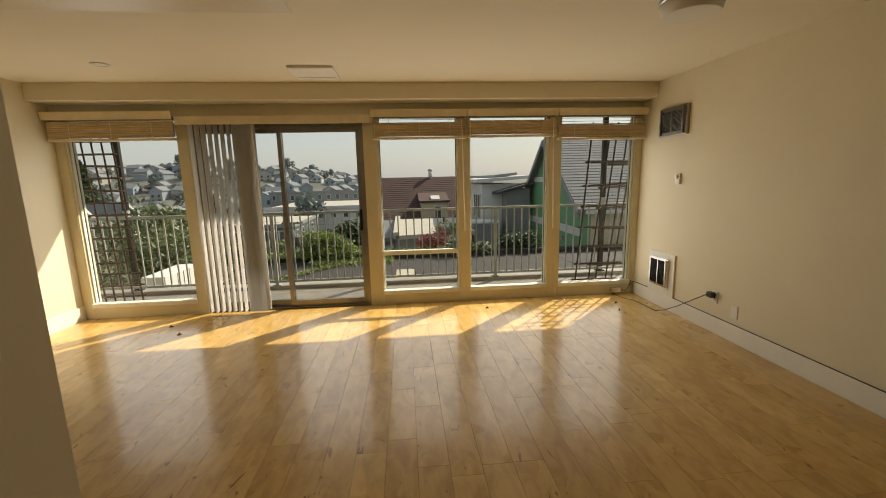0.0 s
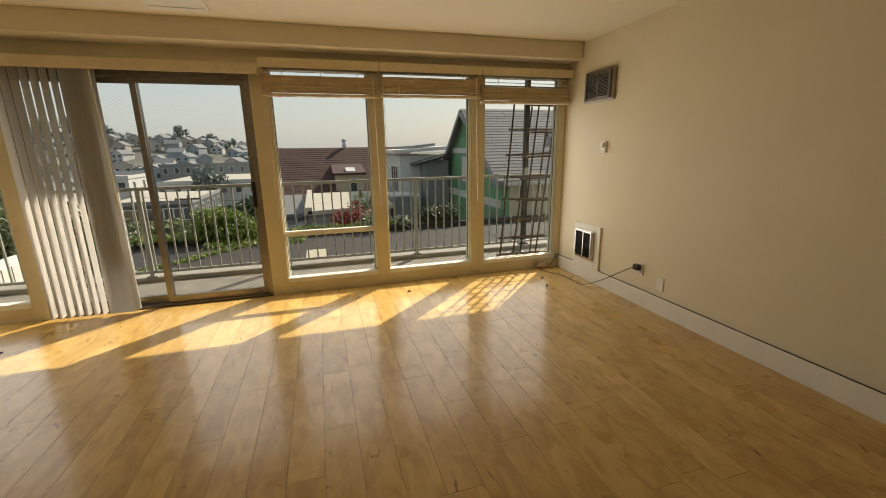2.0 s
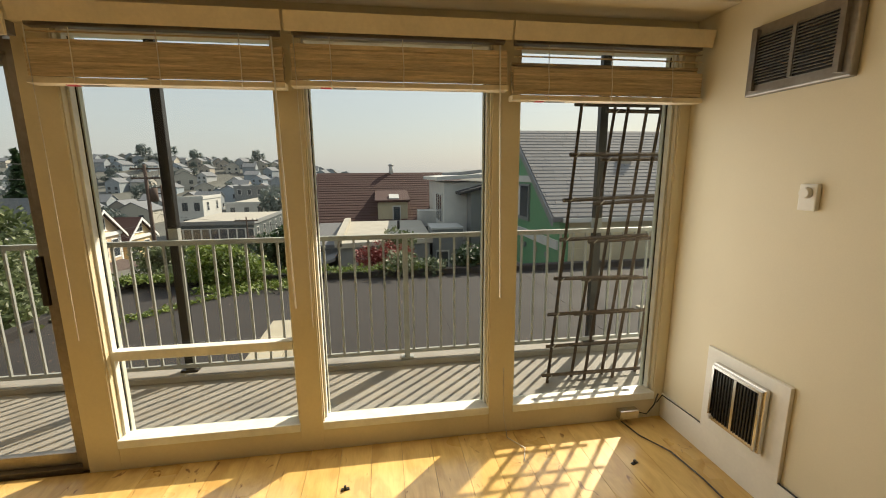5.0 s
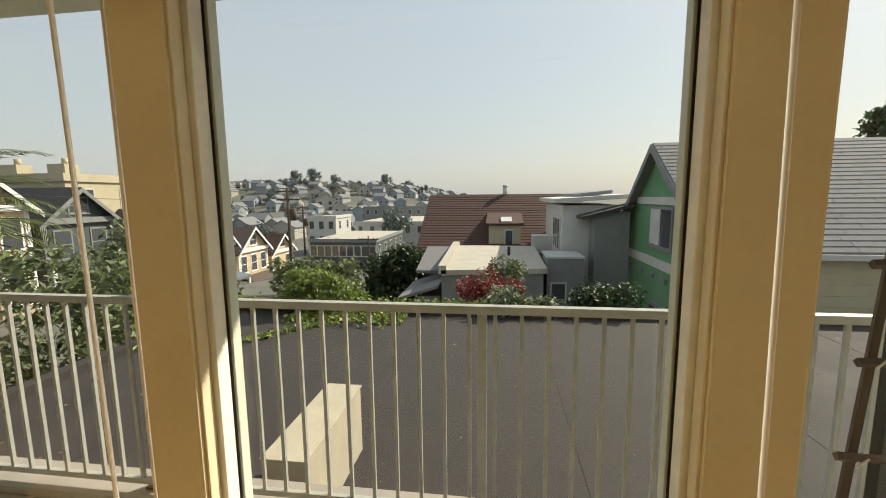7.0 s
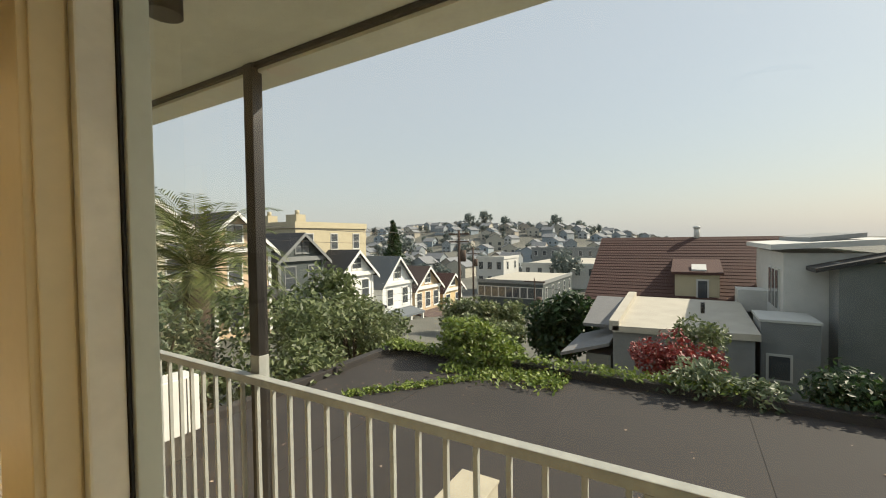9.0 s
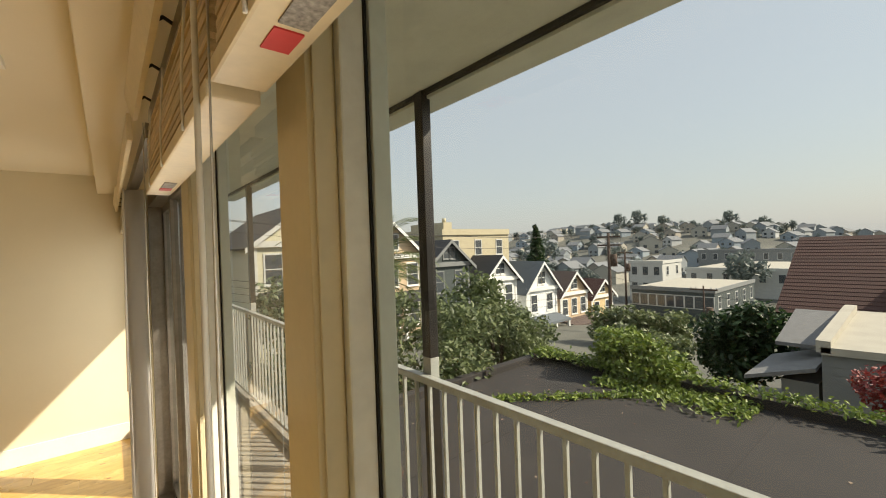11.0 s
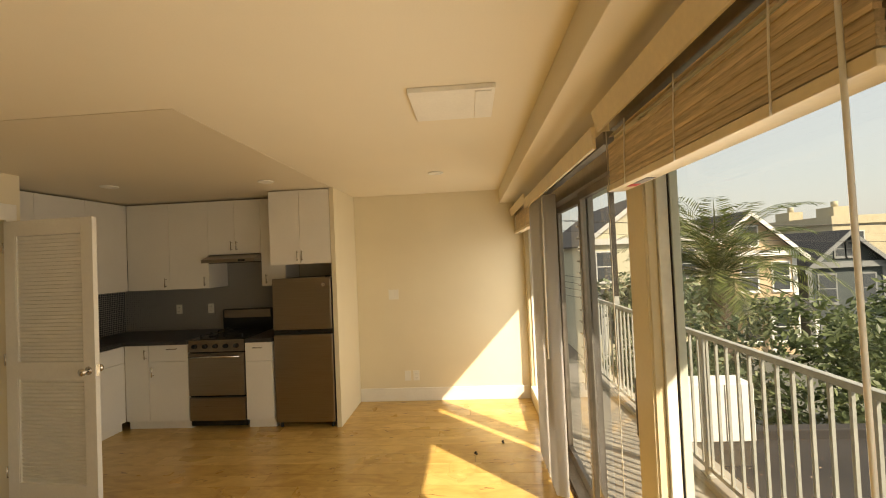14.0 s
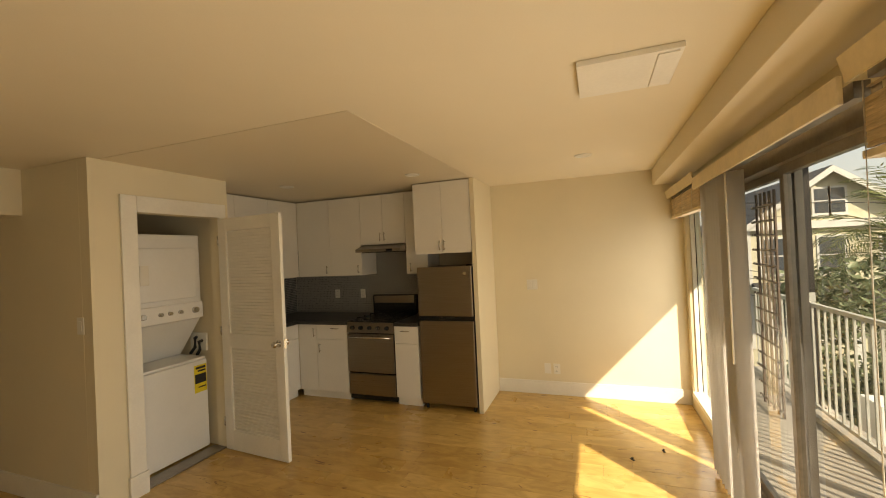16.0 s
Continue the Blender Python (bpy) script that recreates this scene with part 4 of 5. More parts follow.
part("body", B(-3.43, -3.10, 6.70, 7.67, -0.50, 0.13, 0.012), APPL, w)
part("base", B(-3.40, -3.13, 6.75, 7.62, ZR, -0.501, 0.006), ALU, w)
for k in range(5):
    part("seam", B(-3.099, -3.094, 6.85 + 0.17 * k, 6.857 + 0.17 * k, -0.49, 0.12), ALU, w)
rr = random.Random(9)
bm = bmesh.new()
for k in range(240):
    x, y = (rr.uniform(-3.4, -2.0), rr.uniform(7, 12)) if k < 150 else (rr.uniform(-2, 9), rr.uniform(6.8, 12))
    s = rr.uniform(0.008, 0.022)
    a = rr.uniform(0, 6.28)
    vs = [bm.verts.new((x + s * math.cos(a + q) * (1 if q % 3.14 < 1 else 0.5), y + s * math.sin(a + q), ZR + 0.002 + rr.uniform(0, 0.012))) for q in (0, 1.57, 3.14, 4.71)]
    bm.faces.new(vs)
LITTER = leaf_mat("dry_leaf", (0.30, 0.14, 0.08), (0.55, 0.42, 0.30))
tagged(part("leaf_litter", bm, LITTER), "dry fallen leaves scattered over the flat roof", "leaves", kind="stuff")

# ---- outdoor materials ----
GREEN = mat("green_stucco", (0.125, 0.30, 0.155), 0.8, var=0.08, scale=3, bump=0.3)
HOUSEW = mat("white_house_trim", (0.80, 0.80, 0.77), 0.6, var=0.04, scale=4, bump=0.05)
PALEW = mat("pale_siding", (0.56, 0.56, 0.53), 0.7, var=0.06, scale=3, bump=0.1)
TANW = mat("tan_stucco", (0.50, 0.44, 0.30), 0.8, var=0.06, scale=3, bump=0.2)
YELW = mat("yellow_siding", (0.66, 0.50, 0.27), 0.75, var=0.05, scale=3)
PEACH = mat("peach_siding", (0.62, 0.47, 0.31), 0.75, var=0.05, scale=3)
DARKH = mat("dark_house_siding", (0.07, 0.085, 0.085), 0.8, var=0.1, scale=3)
SHING = mat("grey_shingle", (0.20, 0.20, 0.20), 0.9, var=0.16, scale=9, bump=0.4, rand=0.12)
BROWNR = mat("brown_shingle", (0.068, 0.032, 0.026), 0.9, var=0.12, scale=7, bump=0.4, rand=0.1)
DARKR = mat("dark_shingle", (0.05, 0.05, 0.052), 0.9, var=0.15, scale=6, bump=0.3)
ROOFW = mat("white_roof_coat", (0.46, 0.43, 0.36), 0.8, var=0.07, scale=2, bump=0.15)
PANE = mat("dark_window_pane", (0.06, 0.07, 0.08), 0.08, var=0.1, spec=0.8)
BARK = mat("bark", (0.09, 0.065, 0.045), 0.9, var=0.3, scale=14, bump=0.6)
POLE = mat("creosoted_pole", (0.09, 0.06, 0.045), 0.9, var=0.2, scale=10, bump=0.4)
GROUND = mat("city_ground", (0.13, 0.13, 0.11), 0.95, var=0.25, scale=0.05, bump=0.0, fine=0.6)
L_OLIVE = leaf_mat("olive_leaf", (0.06, 0.085, 0.03), (0.22, 0.26, 0.11))
L_DARK = leaf_mat("dark_leaf", (0.012, 0.03, 0.010), (0.05, 0.10, 0.03))
L_IVY = leaf_mat("ivy_leaf", (0.06, 0.11, 0.015), (0.26, 0.33, 0.05))
L_RED = leaf_mat("red_leaf", (0.12, 0.012, 0.012), (0.32, 0.05, 0.04))
L_BUSH = leaf_mat("bush_leaf", (0.02, 0.045, 0.012), (0.24, 0.29, 0.16))
L_PALM = leaf_mat("palm_leaf", (0.05, 0.075, 0.02), (0.20, 0.23, 0.07))
# distance haze mixed into the leaf colour: paler and bluer than real foliage
L_FAR_HAZED = leaf_mat("far_leaf_hazed", (0.10, 0.13, 0.12), (0.18, 0.215, 0.20))

# ---- ground: one sheet, falling away, with the far hill ----
def land(x, y):
    base = -4.6 - 4.6 * min(1, max(0, (y - 20) / 45))
    d = math.exp(-((x + 140) / 75) ** 2) * 16 + math.exp(-((x + 250) / 80) ** 2) * 11 + math.exp(-((x + 60) / 45) ** 2) * 6.5
    rise = 1 / (1 + math.exp(-(y - 215) / 24))
    fall = 1 / (1 + math.exp((y - 420) / 40))
    rough = noise.noise((x * 0.02, y * 0.02, 0)) * 2.0 * rise
    return base + (d + 3 + rough) * rise * fall
bm = bmesh.new()
xs = [-900, -600, -450] + [-380 + 12 * k for k in range(46)] + [200, 300, 450, 600, 900]
ys = [-300, -100, 0, 10, 20, 30, 40, 50, 65, 80, 100, 120] + [140 + 12 * k for k in range(28)] + [520, 600, 800, 1100, 1600]
grid = [[bm.verts.new((x, y, land(x, y))) for x in xs] for y in ys]
for j in range(len(ys) - 1):
    for i in range(len(xs) - 1):
        bm.faces.new((grid[j][i], grid[j][i + 1], grid[j + 1][i + 1], grid[j + 1][i])).smooth = True
setting("ground", bm, GROUND, "city ground falling away to a built-up hill", "ground")

# ---- houses ----
def slab(pts, th):
    """A roof plane: four corners, thickened downwards."""
    bm = bmesh.new()
    u = [bm.verts.new(p) for p in pts]
    w = [bm.verts.new((p[0], p[1], p[2] - th)) for p in pts]
    n = len(pts)
    bm.faces.new(u)
    bm.faces.new(w[::-1])
    for i in range(n):
        bm.faces.new((u[i], w[i], w[(i + 1) % n], u[(i + 1) % n]))
    bmesh.ops.recalc_face_normals(bm, faces=bm.faces)
    return bm

def east_window(parent, x, y0, y1, z0, z1, trim, proud=0.04):
    w = part("window", B(x, x + proud, y0 - 0.09, y1 + 0.09, z0 - 0.09, z1 + 0.09), trim, parent)
    part("pane", B(x + proud + 0.002, x + proud + 0.008, y0, y1, z0, (z0 + z1) / 2 - 0.03), PANE, w)
    part("pane", B(x + proud + 0.002, x + proud + 0.008, y0, y1, (z0 + z1) / 2 + 0.03, z1), PANE, w)
    part("sill", B(x, x + proud + 0.06, y0 - 0.12, y1 + 0.12, z0 - 0.15, z0 - 0.091), trim, w)
    return w

def gable_house(label, xf, yc, w, peak, eave, base, depth, wall, roof, trim, porch=True, attic=True, bay=False):
    """A house whose gable looks east; its ridge runs west."""
    h = thing("house", label, "house", "row of gabled houses down the street")
    body = bmesh.new()
    o = [(yc - w / 2, base), (yc + w / 2, base), (yc + w / 2, eave), (yc, peak - 0.12), (yc - w / 2, eave)]
    part("wall", prism(o, 0, xf - depth, xf), wall, h)
    k = (peak - eave) / (w / 2)
    ov = 0.45
    for s in (-1, 1):
        part("roof", slab([(xf + ov, yc, peak), (xf - depth - 0.3, yc, peak), (xf - depth - 0.3, yc + s * (w / 2 + ov), eave - k * ov), (xf + ov, yc + s * (w / 2 + ov), eave - k * ov)], 0.10), roof, h)
        part("bargeboard", slab([(xf + ov + 0.05, yc, peak - 0.02), (xf + ov + 0.001, yc, peak - 0.02), (xf + ov + 0.001, yc + s * (w / 2 + ov), eave - k * ov - 0.02), (xf + ov + 0.05, yc + s * (w / 2 + ov), eave - k * ov - 0.02)], 0.28), trim, h)
    if attic:
        east_window(h, xf, yc - 0.55, yc - 0.05, eave + 0.35, eave + 0.35 + min(1.3, (peak - eave) * 0.45), trim)
        east_window(h, xf, yc + 0.05, yc + 0.55, eave + 0.35, eave + 0.35 + min(1.3, (peak - eave) * 0.45), trim)
    part("belt_course", B(xf + 0.001, xf + 0.25, yc - w / 2, yc + w / 2, eave - 0.32, eave + 0.02), trim, h)
    for lv in range(2):
        zt = eave - 0.75 - 3.0 * lv
        if zt - 1.5 < base:
            break
        n = 3 if w > 5 else 2
        for q in range(n):
            y = yc - w / 2 + w * (q + 0.5) / n
            east_window(h, xf, y - 0.45, y + 0.45, zt - 1.6, zt, trim)
        for q in range(2):
            part("corner_board", B(xf + 0.001, xf + 0.06, yc + (q - 0.5) * (w - 0.24) - 0.12, yc + (q - 0.5) * (w - 0.24) + 0.12, max(base, zt - 2.2), zt + 0.42), trim, h)
    if porch:
        zp = eave - 3.3
        part("porch_roof", slab([(xf + 0.002, yc - w / 2 + 0.2, zp + 0.5), (xf + 0.002, yc + w / 2 - 0.2, zp + 0.5), (xf + 1.8, yc + w / 2 - 0.2, zp + 0.1), (xf + 1.8, yc - w / 2 + 0.2, zp + 0.1)], 0.22), roof, h)
        for q in range(3):
            y = yc - w / 2 + 0.4 + (w - 0.8) * q / 2
            part("porch_column", B(xf + 1.55, xf + 1.75, y - 0.1, y + 0.1, base, zp - 0.1), trim, h)
    return h
gable_house("cream gabled house with a tall attic window", -22.0, 14.42, 6.6, 4.75, 2.3, -5.2, 11, mat("sage_cream_siding", (0.55, 0.52, 0.38), 0.75, var=0.05), DARKR, PALEW)
gable_house("peach gabled house with an arched gable", -24.0, 21.22, 5.4, 3.65, 1.25, -5.6, 12, PEACH, DARKR, HOUSEW)
gable_house("dark green gabled house behind the trees", -24.0, 26.68, 4.4, 2.26, 0.39, -6.5, 12, DARKH, DARKR, GREYS, porch=False)
gable_house("white gabled house with a dark roof", -24.0, 32.74, 4.4, 0.75, -1.28, -8.6, 12, HOUSEW, DARKR, HOUSEW)
gable_house("white gabled house with a blue-grey roof", -24.0, 38.75, 5.0, -0.10, -2.70, -9.0, 12, mat("white_siding", (0.76, 0.78, 0.78), 0.7, var=0.05), mat("blue_grey_shingle", (0.14, 0.16, 0.18), 0.9, var=0.15), HOUSEW)
gable_house("tan gabled house with a brown roof", -24.0, 44.4, 5.2, -1.48, -3.7, -9.1, 12, PEACH, mat("brown_grey_shingle", (0.11, 0.08, 0.07), 0.9, var=0.15), HOUSEW)
gable_house("yellow gabled house with a red-brown roof", -24.0, 50.2, 4.8, -2.74, -4.6, -9.2, 12, YELW, BROWNR, HOUSEW)

def flat_block(name, label, x0, x1, y0, y1, z0, z1, wall, roof, rows=1, cols=4, parapet=0.3, trim=None):
    """A flat-roofed building with windows on its south and east faces."""
    b = thing(name, label, "building")
    part("wall", B(x0, x1, y0, y1, z0, z1), wall, b)
    part("roof", B(x0 + 0.2, x1 - 0.2, y0 + 0.2, y1 - 0.2, z1 + 0.001, z1 + 0.05), roof, b)
    part("cornice", B(x0 - 0.15, x1 + 0.15, y0 - 0.15, y0 - 0.001, z1 - 0.25, z1 + parapet), trim or wall, b)
    part("cornice", B(x1 + 0.001, x1 + 0.15, y0, y1, z1 - 0.25, z1 + parapet), trim or wall, b)
    for r in range(rows):
        zt = z1 - 0.7 - 2.8 * r
        for c in range(cols):
            x = x0 + (x1 - x0) * (c + 0.5) / cols
            w = part("window", B(x - 0.55, x + 0.55, y0 - 0.06, y0 - 0.001, zt - 1.6, zt), PALEW, b)
            part("pane", B(x - 0.45, x + 0.45, y0 - 0.066, y0 - 0.061, zt - 1.5, zt - 0.1), PANE, w)
        n = max(2, int((y1 - y0) / 3))
        for c in range(n):
            east_window(b, x1, y0 + (y1 - y0) * (c + 0.5) / n - 0.4, y0 + (y1 - y0) * (c + 0.5) / n + 0.4, zt - 1.5, zt - 0.1, PALEW)
    return b
flat_block("apartment_building", "tan flat-roofed apartment block with chimneys", -42, -27.5, 29, 38, -6, 3.0, TANW, DARKR, 2, 5)
for x, y in ((-32, 29.6), (-28.4, 29.8)):
    c = thing("chimney", "square tan chimney on the apartment roof", "chimney", "apartment chimneys", at=(x, y, 3.05))
    part("stack", B(-0.7, 0.7, -0.5, 0.5, 0, 0.9), TANW, c)
    part("pot", T((0.2, 0, 0.9), (0.2, 0, 1.3), 0.2, 0.2, 10), TANW, c)
flat_block("warehouse", "long dark flat-roofed building with pale windows", -25.2, -15.4, 60, 76, -9.5, -4.65, DARKH, ROOFW, 1, 9, 0.25, GREYS)
flat_block("warehouse", "white box-shaped modern building", -34.3, -28.6, 78, 86, -9.5, -2.25, PALEW, ROOFW, 2, 3)
flat_block("warehouse", "low white industrial building with a long roof", -30, 2, 92, 120, -9.5, -4.2, PALEW, ROOFW, 1, 12)
flat_block("warehouse", "long grey building beyond the warehouses", -40, -8, 128, 140, -9.5, -1.8, GREYS, DARKR, 1, 12)

# brown-roofed house
h = thing("house", "large house with a wide brown shingle roof and dormer", "house")
part("wall", prism([(23.0, -6), (31.0, -6), (31.0, -0.9), (27.0, 1.4), (23.0, -0.9)], 0, -1.75, 5.6), GREYS, h)
part("roof", slab([(-2.05, 27, 1.55), (5.9, 27, 1.55), (5.9, 22.75, -0.92), (-2.05, 22.75, -0.92)], 0.12), BROWNR, h)
part("roof", slab([(-2.05, 27.002, 1.55), (5.9, 27.002, 1.55), (5.9, 31.3, -1.0), (-2.05, 31.3, -1.0)], 0.12), BROWNR, h)
for k in range(22):
    f = (k + 0.5) / 22
    y, z = 27 - 4.25 * f, 1.55 - 2.47 * f
    part("shingle_course", slab([(-2.05, y, z + 0.006), (5.9, y, z + 0.006), (5.9, y - 0.17, z - 0.080), (-2.05, y - 0.17, z - 0.080)], 0.012), BROWNR, h)
d = part("dormer", B(1.25, 2.68, 23.15, 25.6, -1.1, 0.24), TANW, h, "tan dormer with a skylight")
part("dormer_roof", slab([(1.12, 23.0, 0.25), (2.8, 23.0, 0.25), (2.8, 26.0, 0.72), (1.12, 26.0, 0.72)], 0.1), BROWNR, d)
part("skylight", slab([(1.80, 23.2, 0.34), (2.28, 23.2, 0.34), (2.28, 23.9, 0.50), (1.80, 23.9, 0.50)], 0.1), PALEW, d)
part("dormer_window", B(1.95, 2.35, 23.10, 23.149, -0.95, -0.02), PALEW, d)
part("pane", B(2.0, 2.30, 23.09, 23.099, -0.9, -0.08), PANE, d)
p = part("vent_pipe", T((2.02, 27, 1.45), (2.02, 27, 1.95), 0.12, 0.12, 12), PALEW, h)
part("vent_cap", T((2.02, 27, 1.95), (2.02, 27, 2.05), 0.18, 0.1, 12), PALEW, p)

# low building with a stepped white parapet
h = thing("house", "low building with a white coated roof and grey siding", "house", at=(-0.56, 0, -0.28))
part("wall", B(0.52, 3.6, 17.0, 21.5, -5, -0.55), GREYS, h)
for k in range(12):
    z = -0.58 - 0.17 * k
    part("siding_board", prism([(16.985, z - 0.165), (17.0, z), (17.001, z), (17.001, z - 0.165)], 0, 0.5, 3.6), GREYS, h)
part("roof", slab([(0.5, 16.9, -0.5), (3.7, 16.9, -0.40), (3.7, 21.5, -0.28), (0.5, 21.5, -0.28)], 0.16), ROOFW, h)
part("parapet", prism([(16.9, -0.62), (21.3, -0.45), (21.3, -0.10), (20.9, -0.10), (17.0, -0.34), (16.9, -0.36)], 0, 0.42, 0.66), ROOFW, h, "white stepped parapet")
part("lean_to_roof", slab([(-0.9, 16.9, -1.40), (0.41, 16.9, -0.98), (0.41, 19.5, -0.98), (-0.9, 19.5, -1.40)], 0.09), SHING, h)
part("lean_to_roof", slab([(-0.55, 18.2, -0.75), (0.41, 18.2, -0.75), (0.41, 20.6, -0.22), (-0.55, 20.6, -0.22)], 0.09), SHING, h)
part("lean_to_wall", B(-0.25, 0.41, 17.2, 19.3, -5, -1.4), GREYS, h)
part("pipe", T((2.6, 18.5, -0.25), (2.6, 18.5, 0.05), 0.05, 0.05, 8), POST, h)
# grey house with flat roofs
h = thing("house", "grey modern house with flat roofs beside the green house", "house", at=(-0.2, 0, 0.08))
part("wall", B(4.05, 5.95, 19.0, 24, -5, 1.05), PALEW, h)
part("roof", slab([(3.75, 18.7, 1.28), (6.3, 18.7, 1.42), (6.3, 24, 1.42), (3.75, 24, 1.28)], 0.14), PALEW, h)
part("upper_roof", slab([(4.7, 19.6, 1.45), (5.8, 19.6, 1.56), (5.8, 24, 1.56), (4.7, 24, 1.45)], 0.12), GREYS, h)
part("side_wall", B(4.95, 6.0, 18.2, 18.99, -5, 0.85), GREYS, h)
part("side_roof", slab([(4.5, 18.0, 0.72), (6.1, 18.0, 1.12), (6.1, 18.99, 1.12), (4.5, 18.99, 0.72)], 0.1), DARKR, h)
for k in range(3):
    w = part("window", B(4.0, 4.049, 19.4 + 0.55 * k, 19.85 + 0.55 * k, -0.55, 0.6), PALEW, h)
    part("pane", B(3.99, 3.999, 19.45 + 0.55 * k, 19.8 + 0.55 * k, -0.5, 0.55), PANE, w)
part("annex", B(3.4, 4.5, 17.5, 18.9, -5, -0.55), GREYS, h)
part("annex_cap", B(3.37, 4.53, 17.47, 18.9, -0.549, -0.49), PALEW, h)
w = part("window", B(3.5, 4.0, 17.46, 17.499, -1.95, -1.3), PALEW, h)
part("pane", B(3.55, 3.95, 17.45, 17.459, -1.9, -1.35), PANE, w)
part("box_dormer", B(3.28, 4.2, 21.55, 22.5, -0.95, -0.25), PALEW, h)

# green house
h = thing("house", "green stucco gabled house with white bands and grey shingles", "house")
YS0, YN0, YP, ZE, ZP = 13.15, 19.3, 16.45, 0.47, 2.83
part("wall", prism([(YS0, -6), (YN0, -6), (YN0, ZE), (YP, ZP - 0.15), (YS0, ZE)], 0, 6.0, 6.25), GREEN, h)
part("south_wall", B(6.251, 16.0, YS0 + 0.02, YS0 + 0.3, -6, ZE - 0.05), TANW, h, "pale tan side wall")
part("inner_wall", B(6.251, 16.0, YN0 - 0.3, YN0, -6, ZE - 0.05), GREEN, h)
kS, kN = (ZP - ZE) / (YP - YS0), (ZP - ZE) / (YN0 - YP)
part("roof", slab([(5.75, YP, ZP), (16.4, YP, ZP), (16.4, YS0 - 0.15, ZE - 0.15 * kS), (5.75, YS0 - 0.15, ZE - 0.15 * kS)], 0.12), SHING, h)
part("roof", slab([(5.75, YP + 0.002, ZP), (16.4, YP + 0.002, ZP), (16.4, YN0 + 0.2, ZE - 0.2 * kN), (5.75, YN0 + 0.2, ZE - 0.2 * kN)], 0.12), SHING, h)
rr = random.Random(21)
n = 25
for k in range(n):
    f = k / n
    y, z = YP - (YP - YS0 + 0.15) * f, ZP - (ZP - ZE + 0.15 * kS) * f
    dy = (YP - YS0 + 0.15) / n
    x = 5.75 - rr.random() * 0.8
    while x < 16.4:
        L = rr.uniform(0.7, 1.1)
        a, b = max(5.75, x), min(16.4, x + L)
        if b - a > 0.05:
            part("shingle", slab([(a + 0.005, y, z + 0.008), (b - 0.005, y, z + 0.008), (b - 0.005, y - dy * 0.98, z - dy * kS + 0.022), (a + 0.005, y - dy * 0.98, z - dy * kS + 0.022)], 0.02), SHING, h)
        x += L
for s, ye, k in ((-1, YS0 - 0.15, kS), (1, YN0 + 0.2, kN)):
    ze = ZP - k * abs(ye - YP)
    part("bargeboard", slab([(5.70, YP, ZP - 0.02), (5.749, YP, ZP - 0.02), (5.749, ye, ze - 0.02), (5.70, ye, ze - 0.02)], 0.2), GREYS, h)
part("white_band", B(5.955, 5.999, YS0 + 0.05, YN0 - 0.02, -0.52, -0.27), PALEW, h, "white painted band")
part("white_band", B(5.955, 5.999, 14.75, 18.1, 1.2, 1.4), PALEW, h, "white painted band")
part("gutter", B(6.0, 16.2, YS0 - 0.22, YS0 - 0.13, ZE - 0.24, ZE - 0.13), PALEW, h)
for q in range(7):
    part("bracket", B(5.93, 5.999, 13.8 + 0.9 * q, 13.95 + 0.9 * q, -0.84, -0.70), GREYS, h)
w = part("window", B(5.94, 5.999, 15.38, 16.9, 0.0, 1.14), GREYS, h)
part("pane", B(5.93, 5.939, 15.45, 16.1, 0.12, 1.08), PANE, w)
part("pane", B(5.93, 5.939, 16.16, 16.83, 0.12, 1.08), PALEW, w)
w = part("window", B(5.94, 5.999, 13.8, 16.7, -3.0, -1.5), GREYS, h)
part("pane", B(5.93, 5.939, 13.9, 16.6, -2.9, -1.6), PANE, w)
part("downpipe", T((5.95, YN0 - 0.1, -5), (5.95, YN0 - 0.1, ZE), 0.05, 0.05, 8), PALEW, h)
for k in range(9):
    z = -0.05 - 0.22 * k
    part("siding_board", B(6.26, 16.0, YS0 + 0.008, YS0 + 0.019, z - 0.215, z), TANW, h)
for x in (8.6, 10.4):
    part("roof_vent", B(x, x + 0.4, 14.9, 15.15, 1.68, 1.92, 0.02), ALU, h)

# ---- plants ----
def leaves(bm, rng, c, r, n, size, squash=1.0):
    """n leaves over and inside a lumpy ball."""
    for _ in range(n):
        v = Vector((rng.gauss(0, 1), rng.gauss(0, 1), rng.gauss(0, 1))).normalized()
        d = (0.55 + 0.5 * rng.random()) * (1 + 0.25 * noise.noise(v * 2.3 + Vector(c)))
        p = Vector(c) + Vector((v.x * r * d, v.y * r * d, v.z * r * d * squash))
        q = Euler((rng.uniform(-1, 1), rng.uniform(-1, 1), rng.uniform(0, 6.28))).to_matrix()
        s = size * rng.uniform(0.6, 1.4)
        bm.faces.new([bm.verts.new(p + q @ Vector(o)) for o in ((-s * 0.9, 0, 0), (0, -s * 0.42, s * 0.08), (s * 0.9, 0, 0), (0, s * 0.42, s * 0.08))])

def tree(name, label, foot, clumps, material, size, per, trunk=0.16, seed=1, squash=0.9, category="tree", limbs=True):
    t = thing(name, label, category)
    rng = random.Random(seed)
    fx, fy, fz = foot
    top = max(c[2] for c in clumps)
    if limbs:
        bm = tube(bmesh.new(), (fx, fy, fz), (fx + 0.1, fy, fz + (top - fz) * 0.55), trunk, trunk * 0.6, 9)
        part("trunk", bm, BARK, t)
        for c in clumps[:8]:
            part("limb", tube(bmesh.new(), (fx + 0.08, fy, fz + (top - fz) * rng.uniform(0.35, 0.54)), c[:3], trunk * 0.4, trunk * 0.1, 6), BARK, t)
    bm = bmesh.new()
    for x, y, z, r in clumps:
        leaves(bm, rng, (x, y, z), r, int(per * r * r), size, squash)
    part("crown", bm, material, t)
    return t

